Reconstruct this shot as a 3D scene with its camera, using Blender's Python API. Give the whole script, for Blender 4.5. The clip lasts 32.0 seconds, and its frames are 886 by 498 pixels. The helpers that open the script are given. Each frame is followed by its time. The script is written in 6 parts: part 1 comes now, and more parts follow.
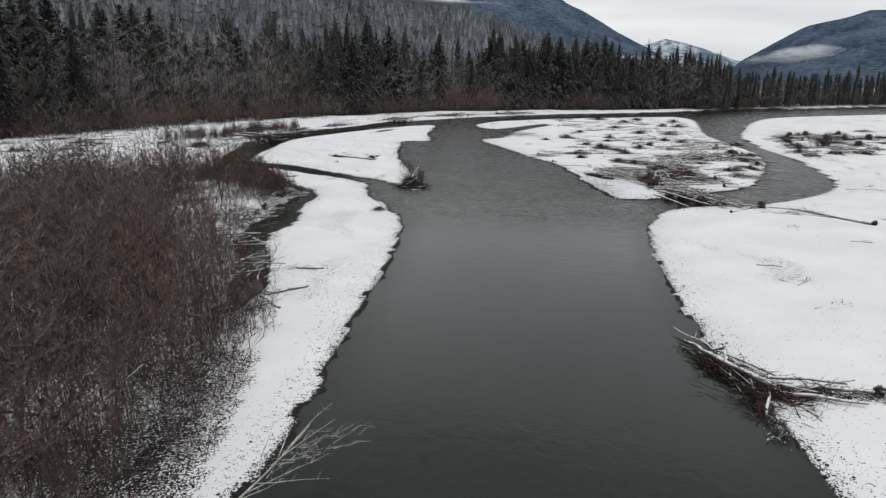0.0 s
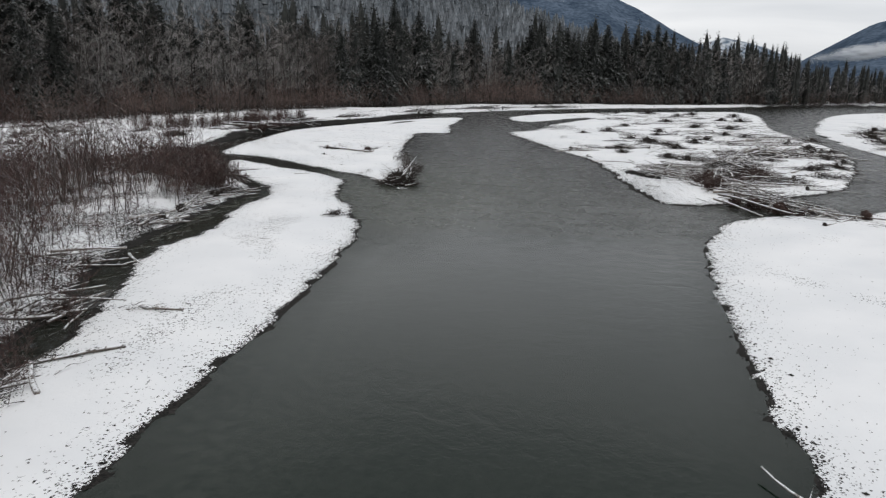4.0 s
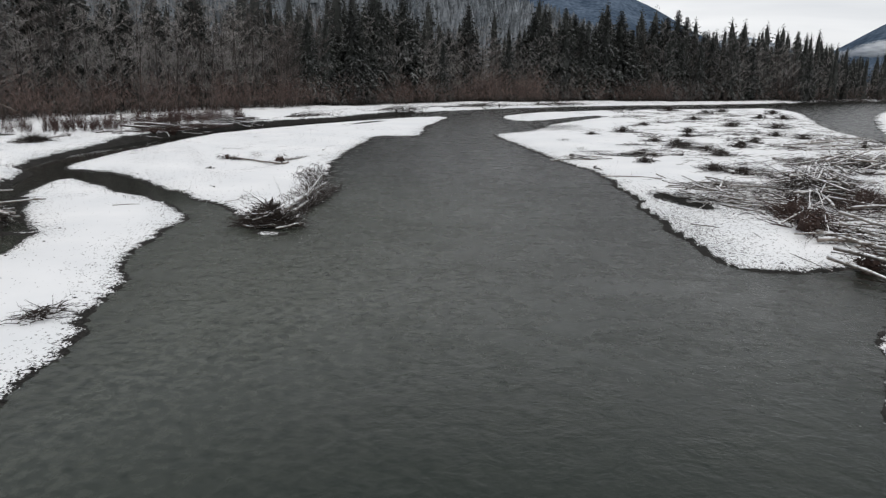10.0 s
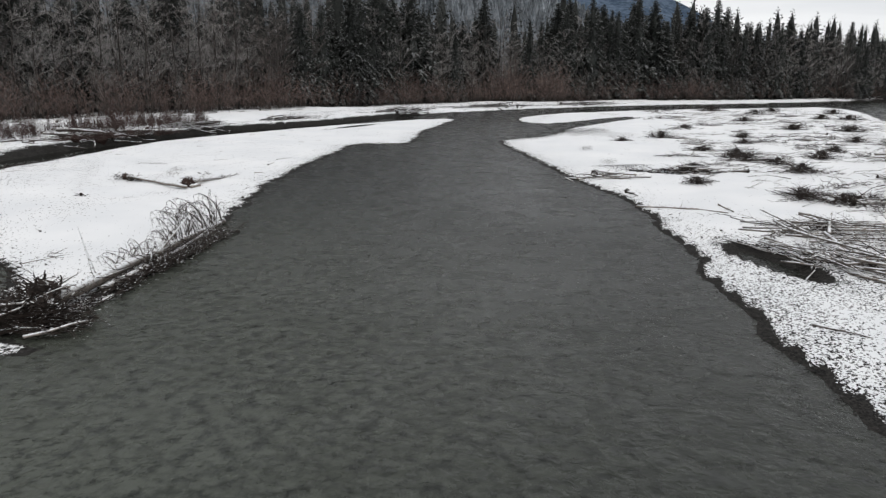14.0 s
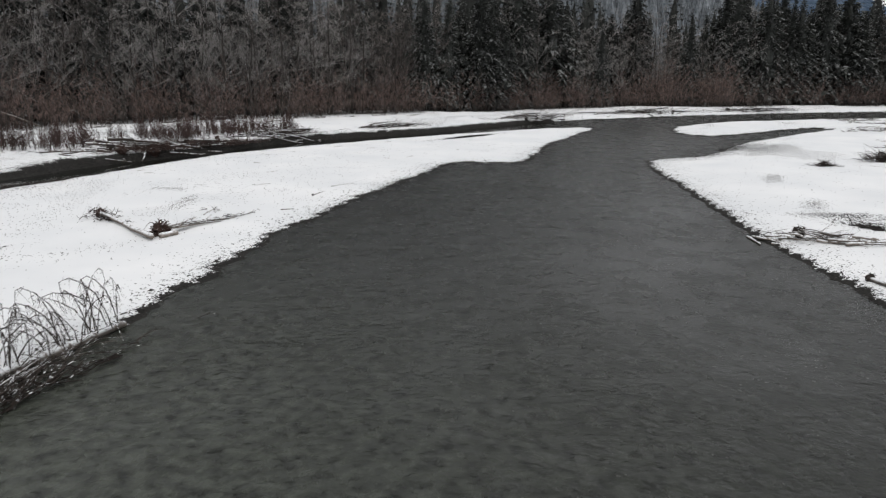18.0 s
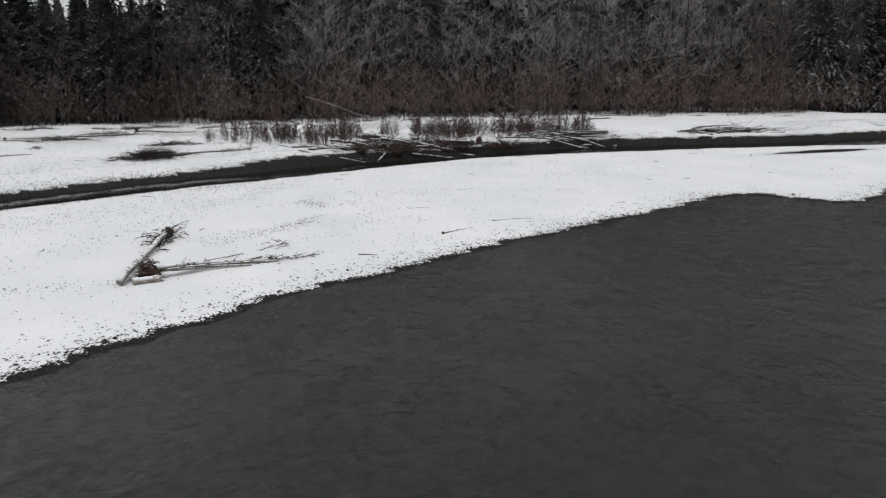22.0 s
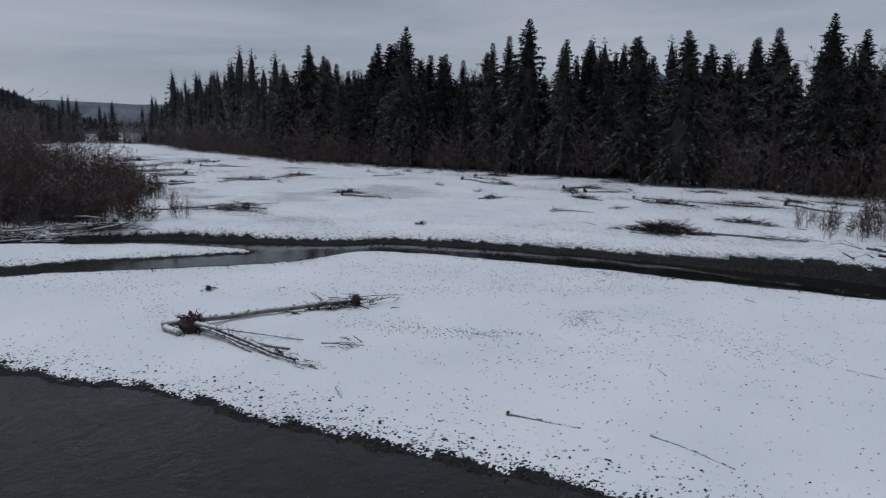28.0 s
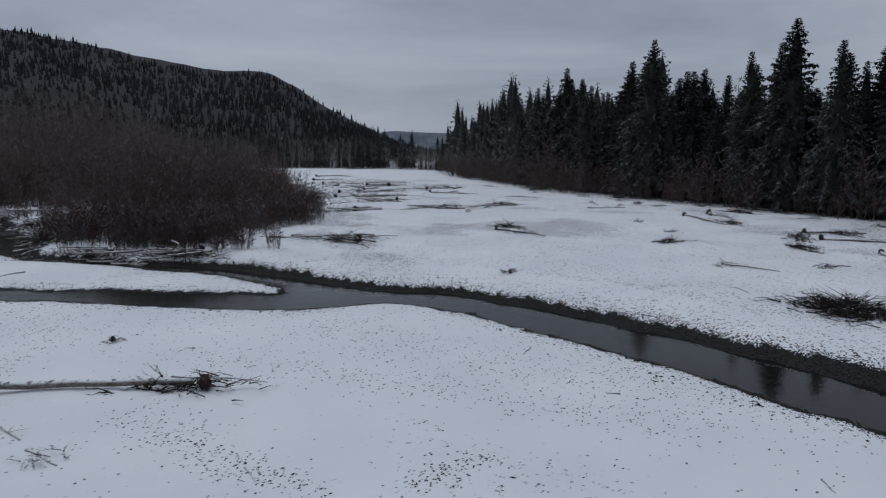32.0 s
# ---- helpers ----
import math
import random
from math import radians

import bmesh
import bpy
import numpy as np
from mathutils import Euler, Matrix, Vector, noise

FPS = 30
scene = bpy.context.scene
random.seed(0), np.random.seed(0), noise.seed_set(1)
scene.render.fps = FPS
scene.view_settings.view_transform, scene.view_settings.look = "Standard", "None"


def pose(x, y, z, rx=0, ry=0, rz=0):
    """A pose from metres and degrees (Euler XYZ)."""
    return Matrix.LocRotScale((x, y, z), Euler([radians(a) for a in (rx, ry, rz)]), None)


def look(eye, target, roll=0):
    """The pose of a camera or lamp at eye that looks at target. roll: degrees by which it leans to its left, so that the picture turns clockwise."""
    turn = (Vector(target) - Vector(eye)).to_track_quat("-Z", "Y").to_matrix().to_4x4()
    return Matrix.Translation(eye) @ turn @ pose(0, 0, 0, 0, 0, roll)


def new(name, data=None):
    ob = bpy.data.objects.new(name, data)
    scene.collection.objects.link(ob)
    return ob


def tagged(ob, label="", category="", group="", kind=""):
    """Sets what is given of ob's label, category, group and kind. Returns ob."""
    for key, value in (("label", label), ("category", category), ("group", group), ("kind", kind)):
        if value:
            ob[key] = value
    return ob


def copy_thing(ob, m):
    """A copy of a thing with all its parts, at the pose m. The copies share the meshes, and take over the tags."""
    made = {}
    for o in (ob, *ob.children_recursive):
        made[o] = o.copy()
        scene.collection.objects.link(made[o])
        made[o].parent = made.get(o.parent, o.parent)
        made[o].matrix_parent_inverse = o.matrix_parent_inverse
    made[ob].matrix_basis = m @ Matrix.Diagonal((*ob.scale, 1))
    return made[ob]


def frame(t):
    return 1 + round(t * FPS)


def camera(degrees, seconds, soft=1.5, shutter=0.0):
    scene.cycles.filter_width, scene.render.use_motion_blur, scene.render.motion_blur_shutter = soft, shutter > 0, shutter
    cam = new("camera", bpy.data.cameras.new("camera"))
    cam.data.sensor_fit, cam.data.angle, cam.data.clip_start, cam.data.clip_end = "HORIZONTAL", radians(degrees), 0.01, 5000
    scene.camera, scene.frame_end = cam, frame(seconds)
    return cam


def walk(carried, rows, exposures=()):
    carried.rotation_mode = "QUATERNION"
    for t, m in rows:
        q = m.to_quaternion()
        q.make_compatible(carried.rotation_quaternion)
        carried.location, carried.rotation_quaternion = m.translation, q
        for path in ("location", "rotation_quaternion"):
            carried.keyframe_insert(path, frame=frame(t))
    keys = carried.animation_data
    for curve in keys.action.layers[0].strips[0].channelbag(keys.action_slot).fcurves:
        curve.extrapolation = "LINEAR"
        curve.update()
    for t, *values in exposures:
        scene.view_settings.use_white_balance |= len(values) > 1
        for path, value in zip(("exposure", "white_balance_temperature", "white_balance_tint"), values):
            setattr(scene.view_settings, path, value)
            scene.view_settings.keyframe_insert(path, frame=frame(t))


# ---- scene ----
cam = camera(63.7, 32.0, soft=1.25, shutter=0.3)
PATH = [
    (0, (-0.71, 8.97, 19.81), (-0.938, 10.895, 19.331), 1.12),
    (0.5, (0.01, 12.59, 19.22), (-0.242, 14.516, 18.739), 1.13),
    (1, (0.65, 16.12, 18.68), (0.375, 18.044, 18.199), 1.09),
    (1.5, (1.24, 19.63, 18.14), (0.956, 21.547, 17.661), 1.07),
    (2, (1.76, 23.17, 17.59), (1.464, 25.089, 17.108), 1.07),
    (2.5, (2.31, 26.69, 17.05), (1.994, 28.609, 16.566), 1.05),
    (3, (2.76, 30.19, 16.54), (2.424, 32.104, 16.058), 1.05),
    (3.5, (3.13, 33.70, 16.03), (2.779, 35.606, 15.549), 1.10),
    (5.5, (4.01, 47.63, 14.07), (3.637, 49.539, 13.585), 1.47),
    (6, (4.03, 51.26, 13.82), (3.657, 53.162, 13.339), 1.39),
    (6.5, (4.10, 54.84, 13.67), (3.731, 56.742, 13.194), 1.10),
    (7, (4.31, 58.31, 13.44), (3.934, 60.216, 12.966), 0.70),
    (7.5, (4.52, 61.67, 13.43), (4.144, 63.580, 12.958), 0.50),
    (8, (4.61, 65.18, 13.30), (4.241, 67.081, 12.822), 0.67),
    (8.5, (4.64, 68.73, 13.20), (4.260, 70.638, 12.720), 0.70),
    (9, (4.53, 72.47, 12.84), (4.147, 74.371, 12.365), 0.69),
    (9.5, (4.46, 76.14, 12.65), (4.081, 78.047, 12.170), 0.79),
    (10, (4.44, 79.85, 12.40), (4.044, 81.752, 11.920), 0.77),
    (10.5, (4.59, 83.42, 12.20), (4.194, 85.323, 11.727), 0.64),
    (11, (4.63, 87.02, 11.94), (4.223, 88.916, 11.463), 0.54),
    (11.5, (4.66, 90.48, 11.74), (4.245, 92.380, 11.266), 0.52),
    (12, (4.60, 93.96, 11.54), (4.167, 95.856, 11.065), 0.50),
    (12.5, (4.55, 97.48, 11.38), (4.098, 99.366, 10.902), 0.45),
    (13, (4.49, 101.04, 11.27), (4.018, 102.924, 10.797), 0.39),
    (13.5, (4.40, 104.59, 11.22), (3.928, 106.472, 10.741), 0.33),
    (15.5, (3.16, 118.61, 10.87), (2.649, 120.485, 10.401), 0.26),
    (16, (2.68, 122.10, 10.81), (2.104, 123.956, 10.334), 0.22),
    (16.5, (2.06, 125.49, 10.75), (1.397, 127.314, 10.273), 0.20),
    (17, (1.35, 128.79, 10.69), (0.608, 130.590, 10.215), 0.18),
    (17.5, (0.73, 132.06, 10.64), (-0.076, 133.830, 10.167), 0.16),
    (18, (0.32, 135.32, 10.65), (-0.528, 137.067, 10.177), 0.21),
    (18.5, (0.16, 138.61, 10.70), (-0.742, 140.332, 10.224), 0.27),
    (19, (0.20, 142.00, 10.75), (-0.847, 143.633, 10.271), 0.30),
    (19.5, (0.38, 145.47, 10.79), (-0.776, 147.030, 10.308), 0.28),
    (20, (0.61, 148.97, 10.84), (-0.634, 150.458, 10.355), 0.26),
    (20.5, (0.83, 152.53, 10.88), (-0.527, 153.914, 10.392), 0.23),
    (21, (0.98, 156.12, 10.87), (-0.503, 157.366, 10.381), 0.18),
    (21.5, (0.98, 159.72, 10.82), (-0.610, 160.824, 10.328), 0.05),
    (22, (0.87, 163.31, 10.76), (-0.784, 164.311, 10.262), -0.18),
    (22.5, (0.63, 166.92, 10.68), (-1.086, 167.819, 10.187), -0.48),
    (23, (0.20, 170.56, 10.58), (-1.604, 171.273, 10.084), -0.72),
    (23.5, (-0.47, 174.09, 10.48), (-2.344, 174.604, 9.989), -0.80),
    (24, (-1.37, 177.51, 10.40), (-3.285, 177.833, 9.930), -0.78),
    (24.5, (-2.46, 180.84, 10.35), (-4.409, 180.954, 9.896), -0.69),
    (25, (-3.81, 184.14, 10.23), (-5.761, 184.036, 9.802), -0.63),
    (25.5, (-5.40, 187.29, 10.09), (-7.333, 186.963, 9.691), -0.63),
    (26, (-7.22, 190.21, 9.98), (-9.108, 189.674, 9.608), -0.60),
    (26.5, (-9.25, 192.84, 9.97), (-11.069, 192.103, 9.613), -0.51),
    (28.5, (-19.01, 200.64, 10.51), (-20.504, 199.347, 10.189), 0.64),
    (29, (-21.92, 201.98, 10.45), (-23.319, 200.578, 10.142), 0.38),
    (29.5, (-24.95, 202.75, 10.45), (-26.249, 201.255, 10.147), 0.38),
    (30, (-28.04, 203.01, 10.49), (-29.224, 201.431, 10.194), 0.47),
    (30.5, (-31.18, 202.99, 10.42), (-32.247, 201.328, 10.140), 0.49),
    (31, (-34.31, 202.74, 10.40), (-35.283, 201.012, 10.130), 0.54),
    (31.5, (-37.41, 202.18, 10.36), (-38.353, 200.433, 10.095), 0.61),
    (32, (-40.47, 201.38, 10.27), (-41.407, 199.634, 10.005), 0.64),
]
EXPOSURES = [
    (0.0, 0.18, 6500, 11), (14.0, 0.32, 6550, 11), (20.0, 0.24, 6600, 11), (24.0, 0.0, 6350, 11),
    (26.0, -0.2, 6050, 10), (28.5, -0.54, 5700, 12), (32.0, -0.6, 5700, 12),
]
walk(cam, [(t, look(eye, target, roll)) for t, eye, target, roll in PATH], EXPOSURES)


# ---------------------------------------------------------------- world and light
def overcast():
    w = bpy.data.worlds.new("overcast_sky")
    scene.world = w
    w.use_nodes = True
    nt = w.node_tree
    nt.nodes.clear()
    out = nt.nodes.new("ShaderNodeOutputWorld")
    bg = nt.nodes.new("ShaderNodeBackground")
    sky = nt.nodes.new("ShaderNodeTexSky")
    sky.sky_type, sky.sun_disc = "NISHITA", False
    sky.sun_elevation, sky.sun_rotation = radians(64), radians(158)
    tc = nt.nodes.new("ShaderNodeTexCoord")
    mp = nt.nodes.new("ShaderNodeMapping")
    mp.inputs["Scale"].default_value = (1.2, 1.2, 7.0)
    mp.inputs["Rotation"].default_value = (0.05, 0.03, 0.4)
    nz = nt.nodes.new("ShaderNodeTexNoise")
    nz.inputs["Scale"].default_value, nz.inputs["Detail"].default_value, nz.inputs["Roughness"].default_value = 1.7, 6.0, 0.55
    nz.inputs["Distortion"].default_value = 0.4
    ramp = nt.nodes.new("ShaderNodeValToRGB")
    ramp.color_ramp.elements[0].position, ramp.color_ramp.elements[1].position = 0.3, 0.72
    ramp.color_ramp.elements[0].color = (0.52, 0.545, 0.575, 1)
    ramp.color_ramp.elements[1].color = (0.82, 0.83, 0.84, 1)
    # brighter towards the hidden sun, up the valley, and towards the zenith
    sep = nt.nodes.new("ShaderNodeSeparateXYZ")
    lift = nt.nodes.new("ShaderNodeMapRange")
    lift.inputs["From Min"].default_value, lift.inputs["From Max"].default_value = -1.0, 1.0
    lift.inputs["To Min"].default_value, lift.inputs["To Max"].default_value = 0.88, 1.17
    zen = nt.nodes.new("ShaderNodeMapRange")
    zen.inputs["From Min"].default_value, zen.inputs["From Max"].default_value = 0.0, 1.0
    zen.inputs["To Min"].default_value, zen.inputs["To Max"].default_value = 1.0, 0.84
    mul = nt.nodes.new("ShaderNodeMath")
    mul.operation = "MULTIPLY"
    scale = nt.nodes.new("ShaderNodeVectorMath")
    scale.operation = "SCALE"
    dim = nt.nodes.new("ShaderNodeVectorMath")
    dim.operation = "SCALE"
    dim.inputs["Scale"].default_value = 0.06
    mix = nt.nodes.new("ShaderNodeMix")
    mix.data_type = "RGBA"
    mix.inputs["Factor"].default_value = 0.88
    L = nt.links.new
    L(tc.outputs["Generated"], mp.inputs["Vector"])
    L(mp.outputs["Vector"], nz.inputs["Vector"])
    L(nz.outputs["Fac"], ramp.inputs["Fac"])
    east = nt.nodes.new("ShaderNodeVectorMath")
    east.operation = "DOT_PRODUCT"
    east.inputs[1].default_value = (0.80, 0.60, 0.0)
    L(tc.outputs["Generated"], sep.inputs["Vector"])
    L(tc.outputs["Generated"], east.inputs[0])
    L(east.outputs["Value"], lift.inputs["Value"])
    L(sep.outputs["Z"], zen.inputs["Value"])
    L(lift.outputs["Result"], mul.inputs[0])
    L(zen.outputs["Result"], mul.inputs[1])
    L(ramp.outputs["Color"], scale.inputs[0])
    L(mul.outputs["Value"], scale.inputs["Scale"])
    L(sky.outputs["Color"], dim.inputs[0])
    L(dim.outputs["Vector"], mix.inputs["A"])
    L(scale.outputs["Vector"], mix.inputs["B"])
    L(mix.outputs["Result"], bg.inputs["Color"])
    bg.inputs["Strength"].default_value = 0.92
    L(bg.outputs["Background"], out.inputs["Surface"])


overcast()
sun_lamp = bpy.data.lights.new("sun", "SUN")
sun_lamp.energy, sun_lamp.angle, sun_lamp.color = 1.1, radians(40), (1.0, 0.97, 0.92)
sun = new("sun", sun_lamp)
sun.matrix_world = look((40, -100, 220), (0, 0, 0))


# ---------------------------------------------------------------- materials
def noise_mat(name, dark, light, scale=3.0, fine=20.0, rough=0.85, bump=0.3, snow=0.0, island=False, lo=0.35, hi=0.68, spec=0.3, vary=0.0, frost=1.0):
    """Two scales of noise between two colours, with relief; snow: how much of it lies on upward faces."""
    m = bpy.data.materials.new(name)
    m.use_nodes = True
    nt = m.node_tree
    L = nt.links.new
    bsdf = nt.nodes["Principled BSDF"]
    bsdf.inputs["Roughness"].default_value = rough
    bsdf.inputs["Specular IOR Level"].default_value = spec
    tc = nt.nodes.new("ShaderNodeTexCoord")
    n1 = nt.nodes.new("ShaderNodeTexNoise")
    n1.inputs["Scale"].default_value, n1.inputs["Detail"].default_value = scale, 5
    n2 = nt.nodes.new("ShaderNodeTexNoise")
    n2.inputs["Scale"].default_value, n2.inputs["Detail"].default_value = fine, 3
    add = nt.nodes.new("ShaderNodeMath")
    add.operation = "MULTIPLY_ADD"
    add.inputs[1].default_value, add.inputs[2].default_value = 0.5, 0.0
    half = nt.nodes.new("ShaderNodeMath")
    half.operation = "MULTIPLY_ADD"
    half.inputs[1].default_value = 0.5
    L(tc.outputs["Object"], n1.inputs["Vector"])
    L(tc.outputs["Object"], n2.inputs["Vector"])
    L(n1.outputs["Fac"], add.inputs[0])
    L(n2.outputs["Fac"], half.inputs[0])
    L(add.outputs["Value"], half.inputs[2])
    ramp = nt.nodes.new("ShaderNodeValToRGB")
    ramp.color_ramp.elements[0].position, ramp.color_ramp.elements[1].position = lo, hi
    ramp.color_ramp.elements[0].color, ramp.color_ramp.elements[1].color = (*dark, 1), (*light, 1)
    L(half.outputs["Value"], ramp.inputs["Fac"])
    colour = ramp.outputs["Color"]
    if vary:
        info = nt.nodes.new("ShaderNodeNewGeometry" if island else "ShaderNodeObjectInfo")
        hsv = nt.nodes.new("ShaderNodeHueSaturation")
        mr = nt.nodes.new("ShaderNodeMapRange")
        mr.inputs["To Min"].default_value, mr.inputs["To Max"].default_value = 1 - vary, 1 + vary
        L(info.outputs["Random Per Island" if island else "Random"], mr.inputs["Value"])
        L(mr.outputs["Result"], hsv.inputs["Value"])
        L(colour, hsv.inputs["Color"])
        colour = hsv.outputs["Color"]
    if snow:
        geo = nt.nodes.new("ShaderNodeNewGeometry")
        sep = nt.nodes.new("ShaderNodeSeparateXYZ")
        up = nt.nodes.new("ShaderNodeMapRange")
        up.inputs["From Min"].default_value, up.inputs["From Max"].default_value, up.inputs["To Max"].default_value = 0.15, 0.75, frost
        ns = nt.nodes.new("ShaderNodeTexNoise")
        ns.inputs["Scale"].default_value, ns.inputs["Detail"].default_value = scale * 1.6, 4
        th = nt.nodes.new("ShaderNodeMapRange")
        th.inputs["From Min"].default_value, th.inputs["From Max"].default_value = 0.72 - 0.5 * snow, 0.82 - 0.5 * snow
        mul = nt.nodes.new("ShaderNodeMath")
        mul.operation = "MULTIPLY"
        mx = nt.nodes.new("ShaderNodeMix")
        mx.data_type = "RGBA"
        mx.inputs["B"].default_value = (0.8, 0.82, 0.84, 1)
        L(geo.outputs["Normal"], sep.inputs["Vector"])
        L(sep.outputs["Z"], up.inputs["Value"])
        L(tc.outputs["Object"], ns.inputs["Vector"])
        L(ns.outputs["Fac"], th.inputs["Value"])
        L(up.outputs["Result"], mul.inputs[0])
        L(th.outputs["Result"], mul.inputs[1])
        L(mul.outputs["Value"], mx.inputs["Factor"])
        L(colour, mx.inputs["A"])
        colour = mx.outputs["Result"]
    L(colour, bsdf.inputs["Base Color"])
    if bump:
        b = nt.nodes.new("ShaderNodeBump")
        b.inputs["Strength"].default_value, b.inputs["Distance"].default_value = bump, 0.05
        L(half.outputs["Value"], b.inputs["Height"])
        L(b.outputs["Normal"], bsdf.inputs["Normal"])
    return m


def ground_mat():
    """Snow over dark river gravel; the share of snow is the ground's own cover, broken up by stones."""
    m = bpy.data.materials.new("snowy_gravel")
    m.use_nodes = True
    nt = m.node_tree
    L = nt.links.new
    bsdf = nt.nodes["Principled BSDF"]
    tc = nt.nodes.new("ShaderNodeTexCoord")
    at = nt.nodes.new("ShaderNodeAttribute")
    at.attribute_name = "snow"
    vo = nt.nodes.new("ShaderNodeTexVoronoi")
    vo.inputs["Scale"].default_value = 13.0
    wob = nt.nodes.new("ShaderNodeTexNoise")
    wob.inputs["Scale"].default_value, wob.inputs["Detail"].default_value = 3.0, 6
    big = nt.nodes.new("ShaderNodeTexNoise")
    big.inputs["Scale"].default_value, big.inputs["Detail"].default_value = 0.12, 4
    for n in (vo, wob, big):
        L(tc.outputs["Object"], n.inputs["Vector"])
    stone = nt.nodes.new("ShaderNodeValToRGB")
    e = stone.color_ramp.elements
    e[0].color, e[1].color = (0.008, 0.008, 0.008, 1), (0.038, 0.036, 0.033, 1)
    sepc = nt.nodes.new("ShaderNodeSeparateColor")
    L(vo.outputs["Color"], sepc.inputs["Color"])
    L(sepc.outputs["Red"], stone.inputs["Fac"])
    white = nt.nodes.new("ShaderNodeValToRGB")
    e = white.color_ramp.elements
    e[0].position, e[1].position = 0.3, 0.7
    e[0].color, e[1].color = (0.74, 0.76, 0.78, 1), (0.84, 0.85, 0.86, 1)
    L(big.outputs["Fac"], white.inputs["Fac"])
    s1 = nt.nodes.new("ShaderNodeMath")
    s1.operation = "MULTIPLY_ADD"
    s1.inputs[1].default_value, s1.inputs[2].default_value = 0.5, -0.25
    L(wob.outputs["Fac"], s1.inputs[0])
    s2 = nt.nodes.new("ShaderNodeMath")
    s2.operation = "MULTIPLY_ADD"
    s2.inputs[1].default_value = 0.6
    L(sepc.outputs["Green"], s2.inputs[0])
    L(s1.outputs["Value"], s2.inputs[2])
    s3 = nt.nodes.new("ShaderNodeMath")
    s3.operation = "ADD"
    L(at.outputs["Fac"], s3.inputs[0])
    L(s2.outputs["Value"], s3.inputs[1])
    cut = nt.nodes.new("ShaderNodeMapRange")
    cut.inputs["From Min"].default_value, cut.inputs["From Max"].default_value = 0.62, 0.68
    L(s3.outputs["Value"], cut.inputs["Value"])
    mx = nt.nodes.new("ShaderNodeMix")
    mx.data_type = "RGBA"
    L(cut.outputs["Result"], mx.inputs["Factor"])
    L(stone.outputs["Color"], mx.inputs["A"])
    L(white.outputs["Color"], mx.inputs["B"])
    L(mx.outputs["Result"], bsdf.inputs["Base Color"])
    rg = nt.nodes.new("ShaderNodeMapRange")
    rg.inputs["To Min"].default_value, rg.inputs["To Max"].default_value = 0.85, 0.9
    L(cut.outputs["Result"], rg.inputs["Value"])
    L(rg.outputs["Result"], bsdf.inputs["Roughness"])
    bsdf.inputs["Specular IOR Level"].default_value = 0.1
    b = nt.nodes.new("ShaderNodeBump")
    b.inputs["Strength"].default_value, b.inputs["Distance"].default_value = 0.5, 0.08
    L(s2.outputs["Value"], b.inputs["Height"])
    L(b.outputs["Normal"], bsdf.inputs["Normal"])
    return m


